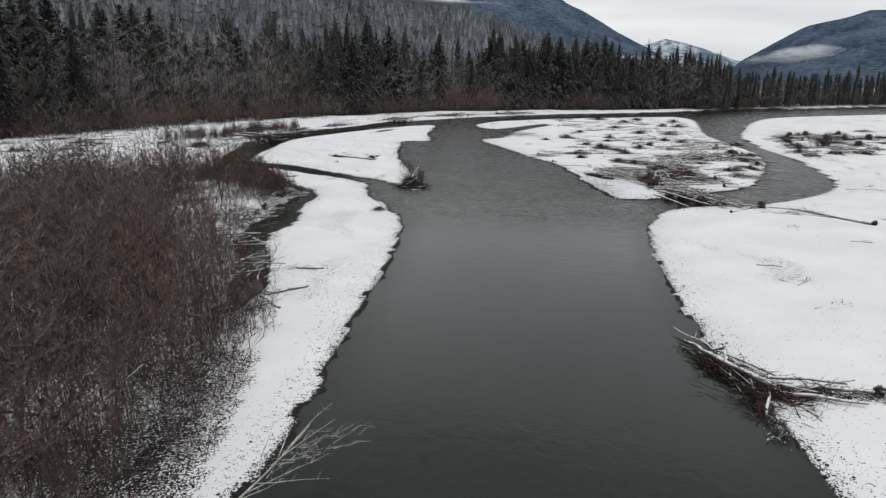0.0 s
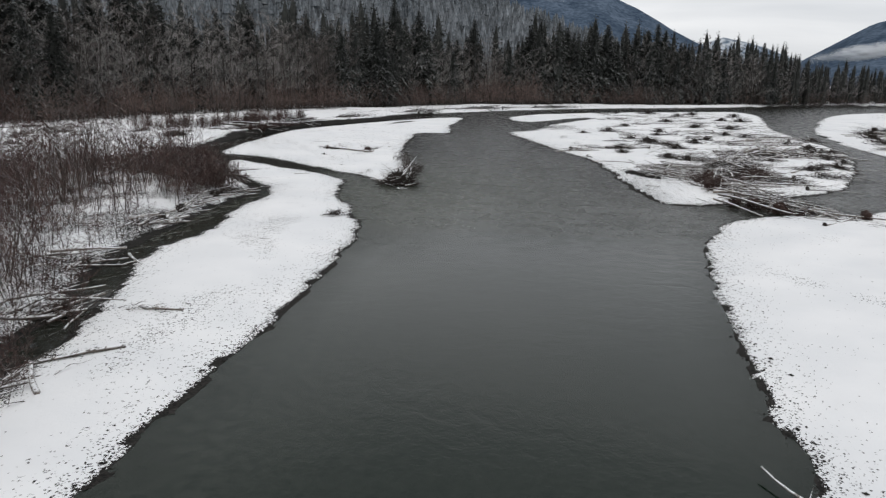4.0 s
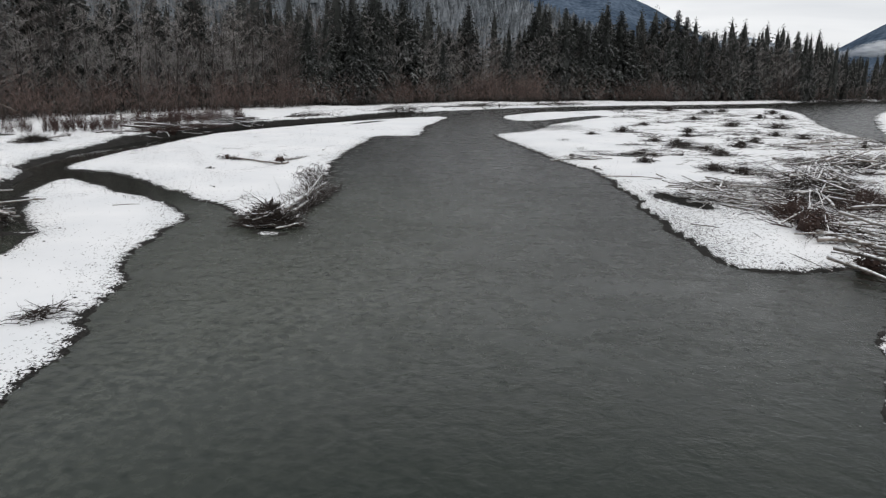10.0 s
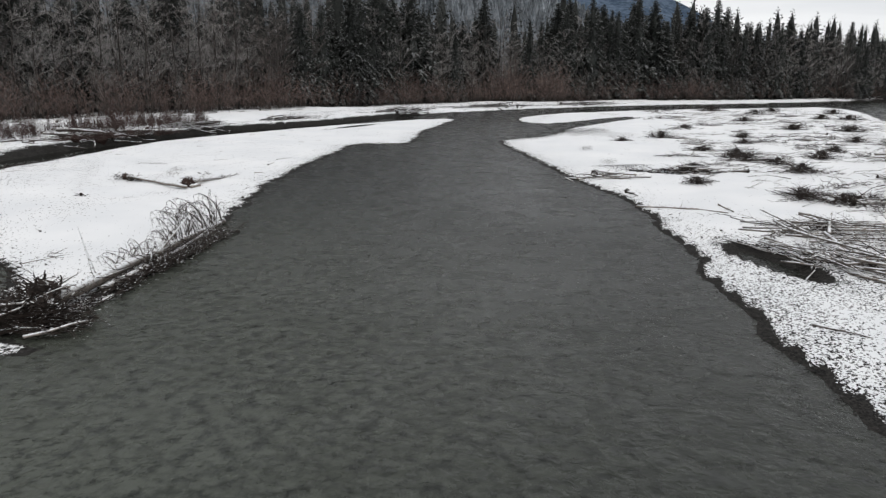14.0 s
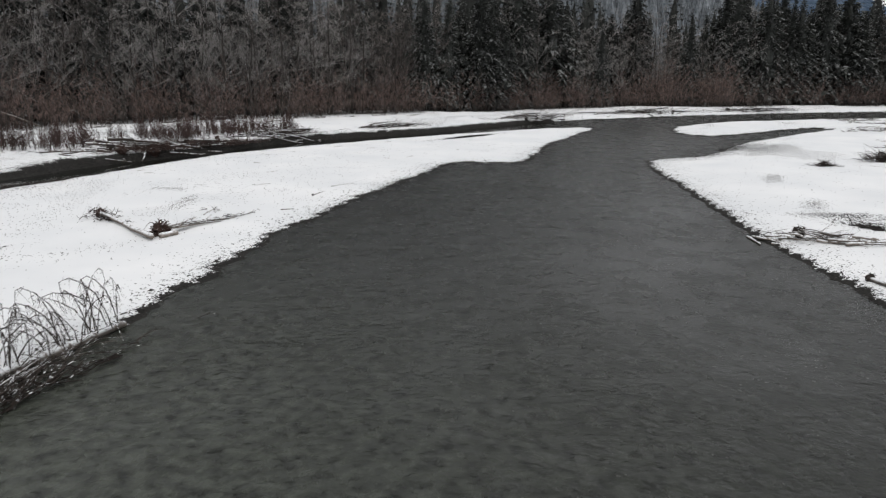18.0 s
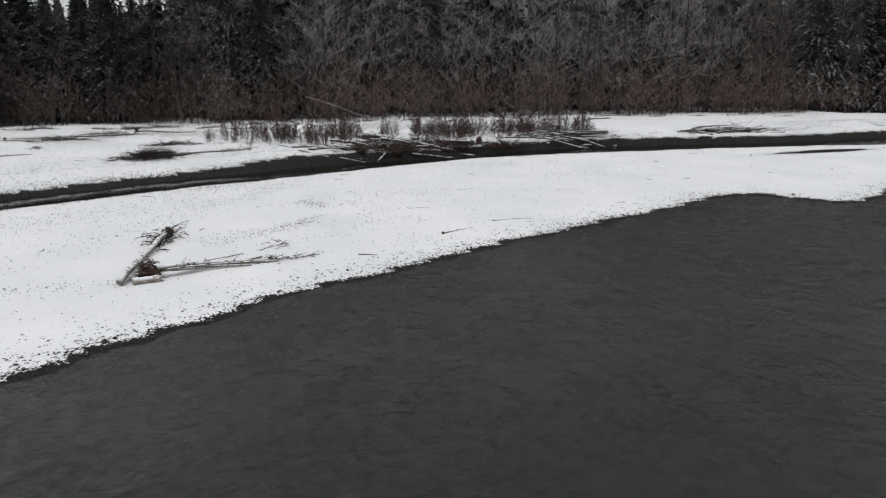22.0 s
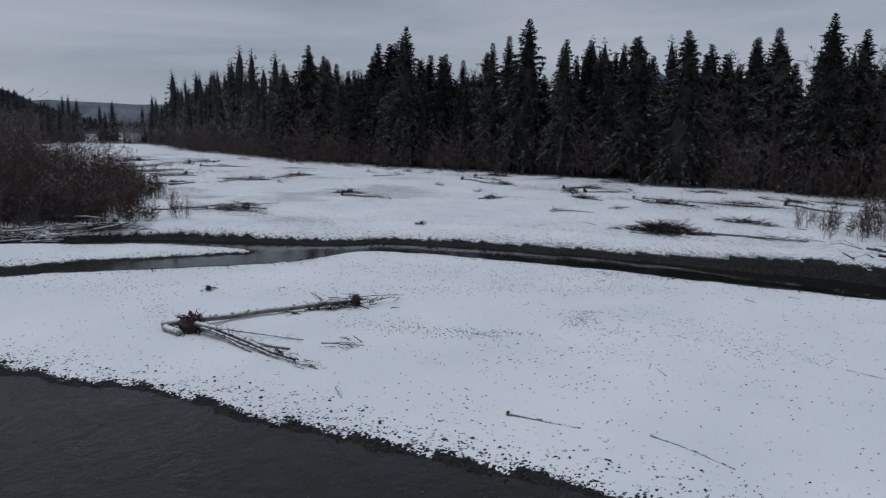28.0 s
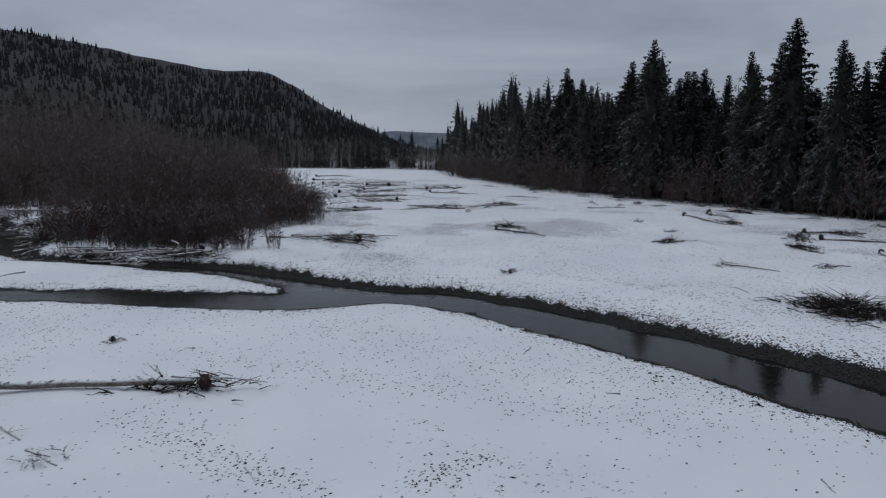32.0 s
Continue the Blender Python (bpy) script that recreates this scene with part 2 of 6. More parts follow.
def water_mat():
    """Cold grey-green river: silty, so that the bed fades with the depth; small flowing ripples."""
    m = bpy.data.materials.new("river_water")
    m.use_nodes = True
    nt = m.node_tree
    L = nt.links.new
    bsdf = nt.nodes["Principled BSDF"]
    bsdf.inputs["Specular IOR Level"].default_value = 0.5
    bsdf.inputs["IOR"].default_value = 1.33
    tc = nt.nodes.new("ShaderNodeTexCoord")
    at = nt.nodes.new("ShaderNodeAttribute")
    at.attribute_name = "depth"
    al = nt.nodes.new("ShaderNodeMapRange")
    al.inputs["From Min"].default_value, al.inputs["From Max"].default_value = 0.0, 0.95
    al.inputs["To Min"].default_value, al.inputs["To Max"].default_value = 0.80, 0.98
    L(at.outputs["Fac"], al.inputs["Value"])
    L(al.outputs["Result"], bsdf.inputs["Alpha"])
    # deep runs are green and glassy, the shallow riffles grey and broken
    # part of that grey is reflected sky put into the base colour
    silt = nt.nodes.new("ShaderNodeAttribute")
    silt.attribute_name = "silt"
    mottle = nt.nodes.new("ShaderNodeTexNoise")
    mottle.inputs["Scale"].default_value, mottle.inputs["Detail"].default_value, mottle.inputs["Roughness"].default_value = 1.7, 5, 0.65
    spread = nt.nodes.new("ShaderNodeMapRange")
    spread.inputs["From Min"].default_value, spread.inputs["From Max"].default_value = 0.34, 0.62
    spread.inputs["To Min"].default_value, spread.inputs["To Max"].default_value = 0.12, 1.3
    stones = nt.nodes.new("ShaderNodeMath")
    stones.operation = "MULTIPLY"
    L(tc.outputs["Object"], mottle.inputs["Vector"])
    L(mottle.outputs["Fac"], spread.inputs["Value"])
    L(spread.outputs["Result"], stones.inputs[0])
    L(silt.outputs["Fac"], stones.inputs[1])
    hue = nt.nodes.new("ShaderNodeMix")
    hue.data_type = "RGBA"
    hue.inputs["B"].default_value = (0.066, 0.073, 0.060, 1)
    clear = nt.nodes.new("ShaderNodeMix")
    clear.data_type = "RGBA"
    clear.inputs["A"].default_value, clear.inputs["B"].default_value = (0.0016, 0.0080, 0.0033, 1), (0.0062, 0.0068, 0.0050, 1)
    run = nt.nodes.new("ShaderNodeAttribute")
    run.attribute_name = "tone"
    L(run.outputs["Fac"], clear.inputs["Factor"])
    L(clear.outputs["Result"], hue.inputs["A"])
    L(stones.outputs["Value"], hue.inputs["Factor"])
    L(hue.outputs["Result"], bsdf.inputs["Base Color"])
    gloss = nt.nodes.new("ShaderNodeMapRange")
    gloss.inputs["From Max"].default_value = 0.5
    gloss.inputs["To Min"].default_value, gloss.inputs["To Max"].default_value = 0.04, 0.27
    chop = nt.nodes.new("ShaderNodeAttribute")
    chop.attribute_name = "chop"
    L(chop.outputs["Fac"], gloss.inputs["Value"])
    gust = nt.nodes.new("ShaderNodeTexNoise")
    gust.inputs["Scale"].default_value, gust.inputs["Detail"].default_value, gust.inputs["Roughness"].default_value = 0.42, 4, 0.7
    gmap = nt.nodes.new("ShaderNodeMapRange")
    gmap.inputs["From Min"].default_value, gmap.inputs["From Max"].default_value = 0.36, 0.64
    gmap.inputs["To Min"].default_value, gmap.inputs["To Max"].default_value = 0.62, 1.25
    rmul = nt.nodes.new("ShaderNodeMath")
    rmul.operation = "MULTIPLY"
    L(tc.outputs["Object"], gust.inputs["Vector"])
    L(gust.outputs["Fac"], gmap.inputs["Value"])
    L(gloss.outputs["Result"], rmul.inputs[0])
    L(gmap.outputs["Result"], rmul.inputs[1])
    L(rmul.outputs["Value"], bsdf.inputs["Roughness"])
    mp = nt.nodes.new("ShaderNodeMapping")
    mp.inputs["Rotation"].default_value = (0, 0, 0.25)
    mp.inputs["Scale"].default_value = (0.95, 1.1, 1)
    L(tc.outputs["Object"], mp.inputs["Vector"])
    n1 = nt.nodes.new("ShaderNodeTexNoise")
    n1.inputs["Scale"].default_value, n1.inputs["Detail"].default_value = 3.3, 3
    n1.inputs["Distortion"].default_value = 0.9
    n2 = nt.nodes.new("ShaderNodeTexNoise")
    n2.inputs["Scale"].default_value, n2.inputs["Detail"].default_value = 0.1, 3
    L(mp.outputs["Vector"], n1.inputs["Vector"])
    L(tc.outputs["Object"], n2.inputs["Vector"])
    n3 = nt.nodes.new("ShaderNodeTexNoise")
    n3.inputs["Scale"].default_value, n3.inputs["Detail"].default_value, n3.inputs["Distortion"].default_value = 0.75, 2, 0.8
    L(tc.outputs["Object"], n3.inputs["Vector"])
    both = nt.nodes.new("ShaderNodeMath")
    both.operation = "MULTIPLY_ADD"
    both.inputs[1].default_value = 2.1
    L(n3.outputs["Fac"], both.inputs[0])
    L(n1.outputs["Fac"], both.inputs[2])
    amt = nt.nodes.new("ShaderNodeMath")
    amt.operation = "MULTIPLY"
    L(both.outputs["Value"], amt.inputs[0])
    L(n2.outputs["Fac"], amt.inputs[1])
    b = nt.nodes.new("ShaderNodeBump")
    b.inputs["Strength"].default_value, b.inputs["Distance"].default_value = 1.0, 0.13
    wave = nt.nodes.new("ShaderNodeMath")
    wave.operation = "MULTIPLY"
    L(chop.outputs["Fac"], wave.inputs[0])
    L(amt.outputs["Value"], wave.inputs[1])
    L(wave.outputs["Value"], b.inputs["Height"])
    L(b.outputs["Normal"], bsdf.inputs["Normal"])
    return m


GROUND, WATER = ground_mat(), water_mat()
NEEDLES = noise_mat("conifer_needles", (0.019, 0.021, 0.019), (0.052, 0.055, 0.050), 0.8, 9, bump=0, snow=0.42, vary=0.4, frost=0.15)
NEEDLES_FROSTED = noise_mat("snow_dusted_needles", (0.026, 0.029, 0.026), (0.068, 0.072, 0.067), 0.8, 9, bump=0, snow=0.5, vary=0.4, frost=0.2)
BARK = noise_mat("grey_bark", (0.022, 0.019, 0.017), (0.065, 0.058, 0.053), 4, 25, bump=0.3, snow=0.2)
FROSTED = noise_mat("frosted_twigs", (0.125, 0.117, 0.113), (0.37, 0.353, 0.342), 0.5, 10, bump=0, snow=0.3, vary=0.35, frost=0.7)
GREY_TWIGS = noise_mat("grey_brown_twigs", (0.055, 0.048, 0.045), (0.165, 0.145, 0.136), 0.6, 8, bump=0, vary=0.4, snow=0.35, frost=0.15)
RED_TWIGS = noise_mat("red_brown_twigs", (0.030, 0.017, 0.015), (0.094, 0.053, 0.047), 0.5, 8, bump=0, vary=0.4, snow=0.4, frost=0.3)
EDGE_TWIGS = noise_mat("edge_willow_twigs", (0.075, 0.053, 0.047), (0.20, 0.145, 0.128), 0.4, 8, bump=0, vary=0.4, snow=0.3, frost=0.25)
PALE_TWIGS = noise_mat("pale_birch_twigs", (0.26, 0.245, 0.225), (0.50, 0.48, 0.45), 1.5, 12, bump=0, snow=0.4)
ALDER = noise_mat("alder_stems", (0.03, 0.024, 0.021), (0.10, 0.085, 0.075), 3, 20, bump=0.2, snow=0.15)
DRIFT = noise_mat("weathered_driftwood", (0.045, 0.038, 0.032), (0.30, 0.262, 0.228), 2.5, 18, bump=0.5, snow=0.7, vary=0.45)
DEADTWIG = noise_mat("dead_twigs", (0.018, 0.014, 0.012), (0.09, 0.075, 0.065), 2.5, 18, bump=0, snow=0.4, vary=0.3)
WETWOOD = noise_mat("dark_wet_wood", (0.014, 0.011, 0.009), (0.085, 0.068, 0.056), 2.5, 18, bump=0.5, snow=0.62, vary=0.4)
SOIL = noise_mat("red_brown_root_soil", (0.022, 0.013, 0.010), (0.075, 0.045, 0.037), 5, 30, bump=0.6, snow=0.25)
ROOTS = noise_mat("dark_roots", (0.010, 0.008, 0.007), (0.050, 0.037, 0.030), 3, 18, bump=0.5, snow=0.3)
COBBLE = noise_mat("wet_cobbles", (0.008, 0.008, 0.008), (0.046, 0.043, 0.040), 1.0, 12, bump=0.2, island=True, vary=0.6, rough=0.8, spec=0.2)
# slope and trees of mountain_1: air haze is mixed in as paler blue-grey
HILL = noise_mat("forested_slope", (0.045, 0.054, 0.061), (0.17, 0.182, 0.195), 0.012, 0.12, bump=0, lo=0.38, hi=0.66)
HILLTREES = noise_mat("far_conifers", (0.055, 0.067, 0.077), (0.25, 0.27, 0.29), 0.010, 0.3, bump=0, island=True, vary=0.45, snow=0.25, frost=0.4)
BARE_HILL = noise_mat("bare_wooded_slope", (0.006, 0.007, 0.009), (0.022, 0.021, 0.026), 0.010, 0.12, bump=0, lo=0.40, hi=0.62)
BARE_TREES = noise_mat("far_bare_trees", (0.008, 0.009, 0.012), (0.042, 0.038, 0.044), 0.008, 0.05, bump=0, island=True, vary=0.6, snow=0.06)
# the blue haze of distance is put into both ridge colours
HAZEBLUE = noise_mat("hazy_ridge", (0.038, 0.058, 0.088), (0.105, 0.140, 0.190), 0.009, 0.06, bump=0, spec=0.0, lo=0.4, hi=0.62)
HAZEPALE = noise_mat("pale_far_ridge", (0.105, 0.122, 0.145), (0.19, 0.21, 0.235), 0.009, 0.06, bump=0, spec=0.0, lo=0.4, hi=0.62)
# snow over rock, both tinted blue to carry the distance haze
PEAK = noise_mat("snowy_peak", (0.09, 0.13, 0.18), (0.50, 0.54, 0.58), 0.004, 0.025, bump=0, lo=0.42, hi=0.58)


# ---------------------------------------------------------------- helpers of this scene
def empty(name, x, y, z=0.0, rz=0.0):
    ob = new(name)
    ob.empty_display_size = 0.2
    ob.matrix_basis = pose(x, y, z, 0, 0, rz)
    return ob


def mesh_of(name, verts, faces, material, smooth=False):
    me = bpy.data.meshes.new(name)
    me.from_pydata(verts if isinstance(verts, list) else np.asarray(verts).tolist(), [], faces if isinstance(faces, list) else np.asarray(faces).tolist())
    me.materials.append(material)
    if smooth:
        me.polygons.foreach_set("use_smooth", [True] * len(me.polygons))
    me.update()
    return me


def part(name, me, parent, label=""):
    ob = new(name, me)
    ob.parent = parent
    if label:
        ob["label"] = label
    return ob


def vnoise(x, y, seed=0):
    """Smooth value noise in 0..1 on arrays."""
    xi, yi = np.floor(x).astype(np.int64), np.floor(y).astype(np.int64)
    fx, fy = x - xi, y - yi
    fx, fy = fx * fx * (3 - 2 * fx), fy * fy * (3 - 2 * fy)

    def h(a, b):
        n = (a * 374761393 + b * 668265263 + seed * 1442695041) & 0x7FFFFFFF
        n = ((n ^ (n >> 13)) * 1274126177) & 0x7FFFFFFF
        return ((n ^ (n >> 16)) & 0xFFFF) / 65535.0

    a, b, c, d = h(xi, yi), h(xi + 1, yi), h(xi, yi + 1), h(xi + 1, yi + 1)
    return (a * (1 - fx) + b * fx) * (1 - fy) + (c * (1 - fx) + d * fx) * fy


def fbm(x, y, octaves=4, seed=0):
    v, amp, tot = 0, 1.0, 0
    for o in range(octaves):
        v = v + amp * vnoise(x * 2**o + 17.3 * o, y * 2**o - 9.1 * o, seed + o)
        tot, amp = tot + amp, amp * 0.5
    return v / tot


def rounded(points, n=4):
    """A closed smooth outline through a few corners of the plan, with no overshoot on long sides."""
    p = np.array(points, float)
    a, c = np.roll(p, 1, 0), np.roll(p, -1, 0)
    tangent = (c - a) / 2
    short = np.minimum(np.hypot(*(p - a).T), np.hypot(*(c - p).T))
    tangent *= np.minimum(1, short / (np.hypot(*tangent.T) + 1e-9))[:, None]
    nxt, out = np.roll(tangent, -1, 0), []
    for t in np.arange(n) / n:
        out.append((2 * t**3 - 3 * t**2 + 1) * p + (t**3 - 2 * t**2 + t) * tangent + (3 * t**2 - 2 * t**3) * c + (t**3 - t**2) * nxt)
    return np.stack(out, 1).reshape(-1, 2)


def inside_distance(px, py, outline):
    """Distance to an outline, positive inside."""
    best = np.full(px.shape, 1e9)
    odd = np.zeros(px.shape, bool)
    for (x0, y0), (x1, y1) in zip(outline, np.roll(outline, -1, 0)):
        dx, dy = x1 - x0, y1 - y0
        t = np.clip(((px - x0) * dx + (py - y0) * dy) / (dx * dx + dy * dy + 1e-9), 0, 1)
        best = np.minimum(best, (px - x0 - t * dx) ** 2 + (py - y0 - t * dy) ** 2)
        cross = (y0 > py) != (y1 > py)
        if dy:
            odd ^= cross & (px < x0 + (py - y0) * dx / dy)
    return np.where(odd, 1, -1) * np.sqrt(best)


# ---------------------------------------------------------------- the plan: outlines of the land, in metres
BAR_WEST = rounded([(-13, -80), (-14, 0), (-14.2, 39), (-13.7, 46), (-14.2, 55), (-14.9, 66), (-15.3, 80), (-16.7, 94), (-18.5, 104.5), (-22.3, 114),
                    (-27, 122.5), (-28.3, 128), (-30.5, 135), (-37, 141), (-43, 143.6), (-54, 150.5), (-51.4, 141.6), (-43, 131.5), (-36, 124.5),
                    (-34.2, 118), (-33.7, 110), (-31.5, 100), (-31.2, 89), (-26, 76), (-25, 60), (-60, 0), (-60, -80)])
BRUSH_BANK = rounded([(-22, -80), (-21, 30), (-23, 52), (-26, 64), (-30, 76), (-34.5, 88), (-36, 98), (-37.5, 110), (-38.5, 121), (-43, 128.5), (-48.5, 133.5),
                      (-53.5, 137.5), (-58.5, 147), (-61.5, 152), (-66, 156), (-69, 163), (-71.5, 172), (-73.5, 184), (-74.5, 192), (-73.5, 199), (-72, 209),
                      (-73.6, 222), (-70, 237), (-63, 255), (-56, 287), (-49, 305), (-31, 334), (3, 376), (47, 413), (78, 440), (146, 508), (320, 640), (900, 1000),
                      (600, 3000), (-4500, 3500), (-4500, -3500), (-22, -3500)])
BAR_MID = rounded([(-21.6, 132), (-22.0, 138.5), (-23.7, 146), (-24.8, 151), (-26.4, 158.5), (-30.3, 170.5), (-32.6, 180), (-34.4, 189), (-36.5, 204), (-38, 214),
                   (-36, 218), (-30.2, 221.5), (-35, 246), (-37.5, 283), (-46, 277), (-57.5, 252), (-66, 226), (-69.2, 210), (-67.5, 190), (-65, 174),
                   (-63, 164), (-59.5, 157.5), (-53, 157), (-47, 153.5), (-36, 145), (-27, 138.5)])
ISLAND = rounded([(-20.6, 284), (-21.5, 298), (-12.7, 320), (22, 354), (48, 372), (72, 385), (75, 357), (61, 273), (60.5, 219), (55.5, 189), (43, 153.5), (34.5, 142),
                  (22, 131.5), (15, 129), (12.6, 136), (10.2, 147), (9.3, 155), (8, 162), (6.5, 171), (3.5, 179.5), (-2, 190.5), (-8, 207), (-15.2, 229),
                  (-10, 239), (-7.5, 256), (-2, 276), (8, 305), (2, 306), (-8, 284), (-15, 274)])
BAR_EAST = rounded([(13, -80), (15.3, 0), (15.6, 44), (14.9, 54.5), (13.9, 65), (13.9, 76), (14.6, 92), (15.8, 103), (17.9, 112.5), (21.5, 120),
                    (28, 124.2), (35, 126), (45, 134.6), (56.6, 149.7), (62, 167), (66, 192), (68, 238), (74, 278), (106, 372), (139, 420), (320, 560), (900, 900),
                    (4500, 1500), (4500, -3500), (13, -3500)])
TREE_LINE = [(120, -235), (-30, -215), (-100, -205), (-150, -190), (-205, -170), (-222, -140), (-190, -70), (-162, 20), (-150, 60), (-150, 100), (-146, 142), (-132, 186), (-122, 212), (-118, 232),
             (-106, 262), (-86, 303), (-58, 352), (-20, 388), (17, 414), (50, 433), (120, 480), (200, 560), (300, 640), (480, 760)]
TREE_LINE = np.array(TREE_LINE, float)
BRUSH = rounded([(-15.5, -60), (-15.5, 20), (-16, 38), (-18, 50), (-20.5, 60), (-26, 74), (-34, 90), (-38, 108), (-39.5, 119), (-45, 127), (-51, 131.5), (-57, 124.5), (-70, 110), (-78, 85), (-92, 30), (-122, -90), (-118, -160), (-60, -160)])


FOREST = np.concatenate([TREE_LINE, [(900, 3000), (-4500, 3000), (-4500, -4000), (120, -4000)]])
ISLETS = ((-20.1, 130.5, 1.5, 0.9), (-20.8, 137.0, 0.6, 1.7), (-38.2, 125.5, 1.5, 0.7), (-35.6, 92.5, 1.3, 0.7), (46.5, 141.0, 2.2, 0.8), (-46.5, 136.8, 2.6, 0.6))


def terrain(x, y):
    """Height of the ground, the share of snow on it, the depth of water, and the distance to the shore."""
    wob = (fbm(x * 0.3, y * 0.3, 4, 3) - 0.5) * 1.6 + (fbm(x * 1.6, y * 1.6, 3, 5) - 0.5) * 0.45
    d = np.stack([inside_distance(x, y, o) for o in (BAR_WEST, BRUSH_BANK, BAR_MID, ISLAND, BAR_EAST)])
    near = d.max(0)
    wob = wob * np.clip(1.2 - np.abs(near) / 40, 0.25, 1)
    d = d + wob + 0.7
    flat = d.reshape(5, -1)
    tall = np.array([0.5, 1.25, 0.55, 0.8, 0.6])[:, None]
    soft = np.array([3.0, 2.5, 3.5, 4.0, 4.0])[:, None]
    xx, yy = x.ravel(), y.ravel()
    # the back channel has cut a low cliff into the far bank
    cliff = np.where(xx < -45, 1 / (1 + np.exp(np.clip((184 - yy) / 2, -30, 30))) + 0.7 * np.exp(-((yy - 140) / 9) ** 2), 0) * (yy < 300)
    soft = np.repeat(soft, len(xx), 1)
    soft[1] = 2.5 - 1.9 * np.clip(cliff, 0, 1)
    land = tall * (1 - np.exp(-np.clip(flat, 0, None) / soft)) * (flat > 0)
    shore = flat.max(0)
    for cx, cy, a, b in ISLETS:
        shore = np.maximum(shore, b - np.hypot((xx - cx) * b / a, yy - cy) + wob.ravel() * 0.4)
    # puddles: on the island behind its point and by the inlet, and on the back of the middle bar
    for px, py, c, si, long, wide in ((13.3, 153.0, 0.41, -0.91, 4.0, 1.05), (7.4, 190.8, 0.9, -0.44, 2.6, 0.8), (-49.5, 248.0, 0.2, 0.98, 4.5, 0.8)):
        puddle = 1 - np.hypot(((xx - px) * c + (yy - py) * si) / long, ((yy - py) * c - (xx - px) * si) / wide)
        shore = np.where(puddle > -2, np.minimum(shore, -puddle * 1.2), shore)
    roll = fbm(x * 0.05, y * 0.05, 4, 9).ravel() - 0.5
    dune = fbm(x * 0.22, y * 0.16, 3, 15).ravel() - 0.5
    z = np.where(shore > 0, np.minimum(land.max(0), 0.1 + shore * (1 + 2.5 * np.clip(cliff, 0, 1))) + (roll * 1.0 + dune * 0.35) * np.clip(shore / 12, 0, 1) + (fbm(x * 0.5, y * 0.5, 3, 21).ravel() - 0.5) * 0.2 * np.clip(shore / 2, 0, 1),
                 -0.02 - (0.62 + 1.0 / (1 + np.exp((yy - 124) / 9))) * (1 - np.exp(np.clip(shore, None, 0) / 4)))
    z = np.where(shore > 0, np.maximum(z, 0.02 + 0.05 * np.clip(shore, 0, 1)), z)
    # the cut bank of the back channel stays bare for some metres
    cut = (np.exp(-((yy - 178) / 24) ** 2) + 0.3 * np.exp(-((yy - 222) / 30) ** 2)) * (xx < -55) * (flat[1] > 0)
    rise = (shore - np.where(flat[4] > 0, 0.12, 0.3) - 0.7 * cut - 0.35 * np.clip(cliff, 0, 1)) / (1 + 1.6 * cut)
    snow = np.where(rise > 0, 0.34 + 0.26 * np.clip(rise / 0.5, 0, 1) + 0.13 * np.clip((rise - 0.5) / 3.5, 0, 1), -0.6 + 0.38 * np.clip(shore / 0.35, 0, 1))
    # stones show through where the wind keeps the snow thin
    patch = fbm(x * 0.11, y * 0.07, 4, 31).ravel()
    thin = np.clip((patch - 0.55) / 0.12, 0, 1) * np.clip((shore - 2) / 4, 0, 1)
    snow -= thin * np.where(flat[2] > 0, 0.08, 0.17)
    snow -= 0.18 * np.exp(-(np.hypot((xx - 13) / 7, (yy - 141) / 13)) ** 2) * (shore > 0)
    flats = np.clip((-58 - xx) / 10, 0, 1) * np.clip((150 - np.abs(yy - 90)) / 40, 0, 1) * (flat[1] > 6)
    snow -= 0.10 * flats * (0.4 + fbm(x * 0.3, y * 0.3, 3, 44).ravel())
    for gx, gy, a, b, deep in ((-8.0, 250.0, 7.0, 9.0, 0.5), (-11.5, 236.0, 3.0, 8.0, 0.4), (-1.0, 213.0, 1.0, 3.5, 0.4), (4.5, 194.5, 3.2, 1.0, 0.45), (2.5, 198.5, 1.0, 2.6, 0.35), (-16, 258, 2.0, 12.0, 0.3)):
        snow -= deep * np.exp(-((xx - gx) / a) ** 2 - ((yy - gy) / b) ** 2) * (shore > 0)
    # thinner snow and so darker ground under the trees and the thicket
    wood = inside_distance(x, y, FOREST).ravel()
    snow = np.where(wood > -3, snow - 0.45 * np.clip((wood + 3) / 6, 0, 1), snow)
    brush = inside_distance(x, y, BRUSH).ravel()
    snow = np.where(brush > 0, snow - (0.09 + 0.09 * (yy < 70)) * np.clip(brush / 3, 0, 1) - 0.33 * np.clip((fbm(x * 0.16, y * 0.16, 3, 61).ravel() - 0.36) / 0.2, 0, 1), snow)
    return z.reshape(x.shape), snow.reshape(x.shape), np.clip(-z, 0, 3).reshape(x.shape), shore.reshape(x.shape)


def stretch(lo, hi, step, reach, below, above):
    """Even steps from lo to hi, then ever longer ones out to the reach."""
    core = list(np.arange(lo, hi + 1e-6, step))
    a, s = core[0], step
    while a > -reach:
        s *= below
        a -= s
        core.insert(0, a)
    b, s = core[-1], step
    while b < reach:
        s *= above
        b += s
        core.append(b)
    return np.array(core)


GX, GY = stretch(-84, 36, 0.64, 4300, 1.11, 1.04), stretch(36, 236, 0.64, 4300, 1.11, 1.09)
# the far bends need an even grid too
far_rows = stretch(237.3, 430, 1.35, 4300, 1.11, 1.09)
GY = np.concatenate([GY[GY < 236.5], far_rows[far_rows > 237]])
MX, MY = np.meshgrid(GX, GY)
MZ, MSNOW, MDEPTH, MSHORE = terrain(MX, MY)


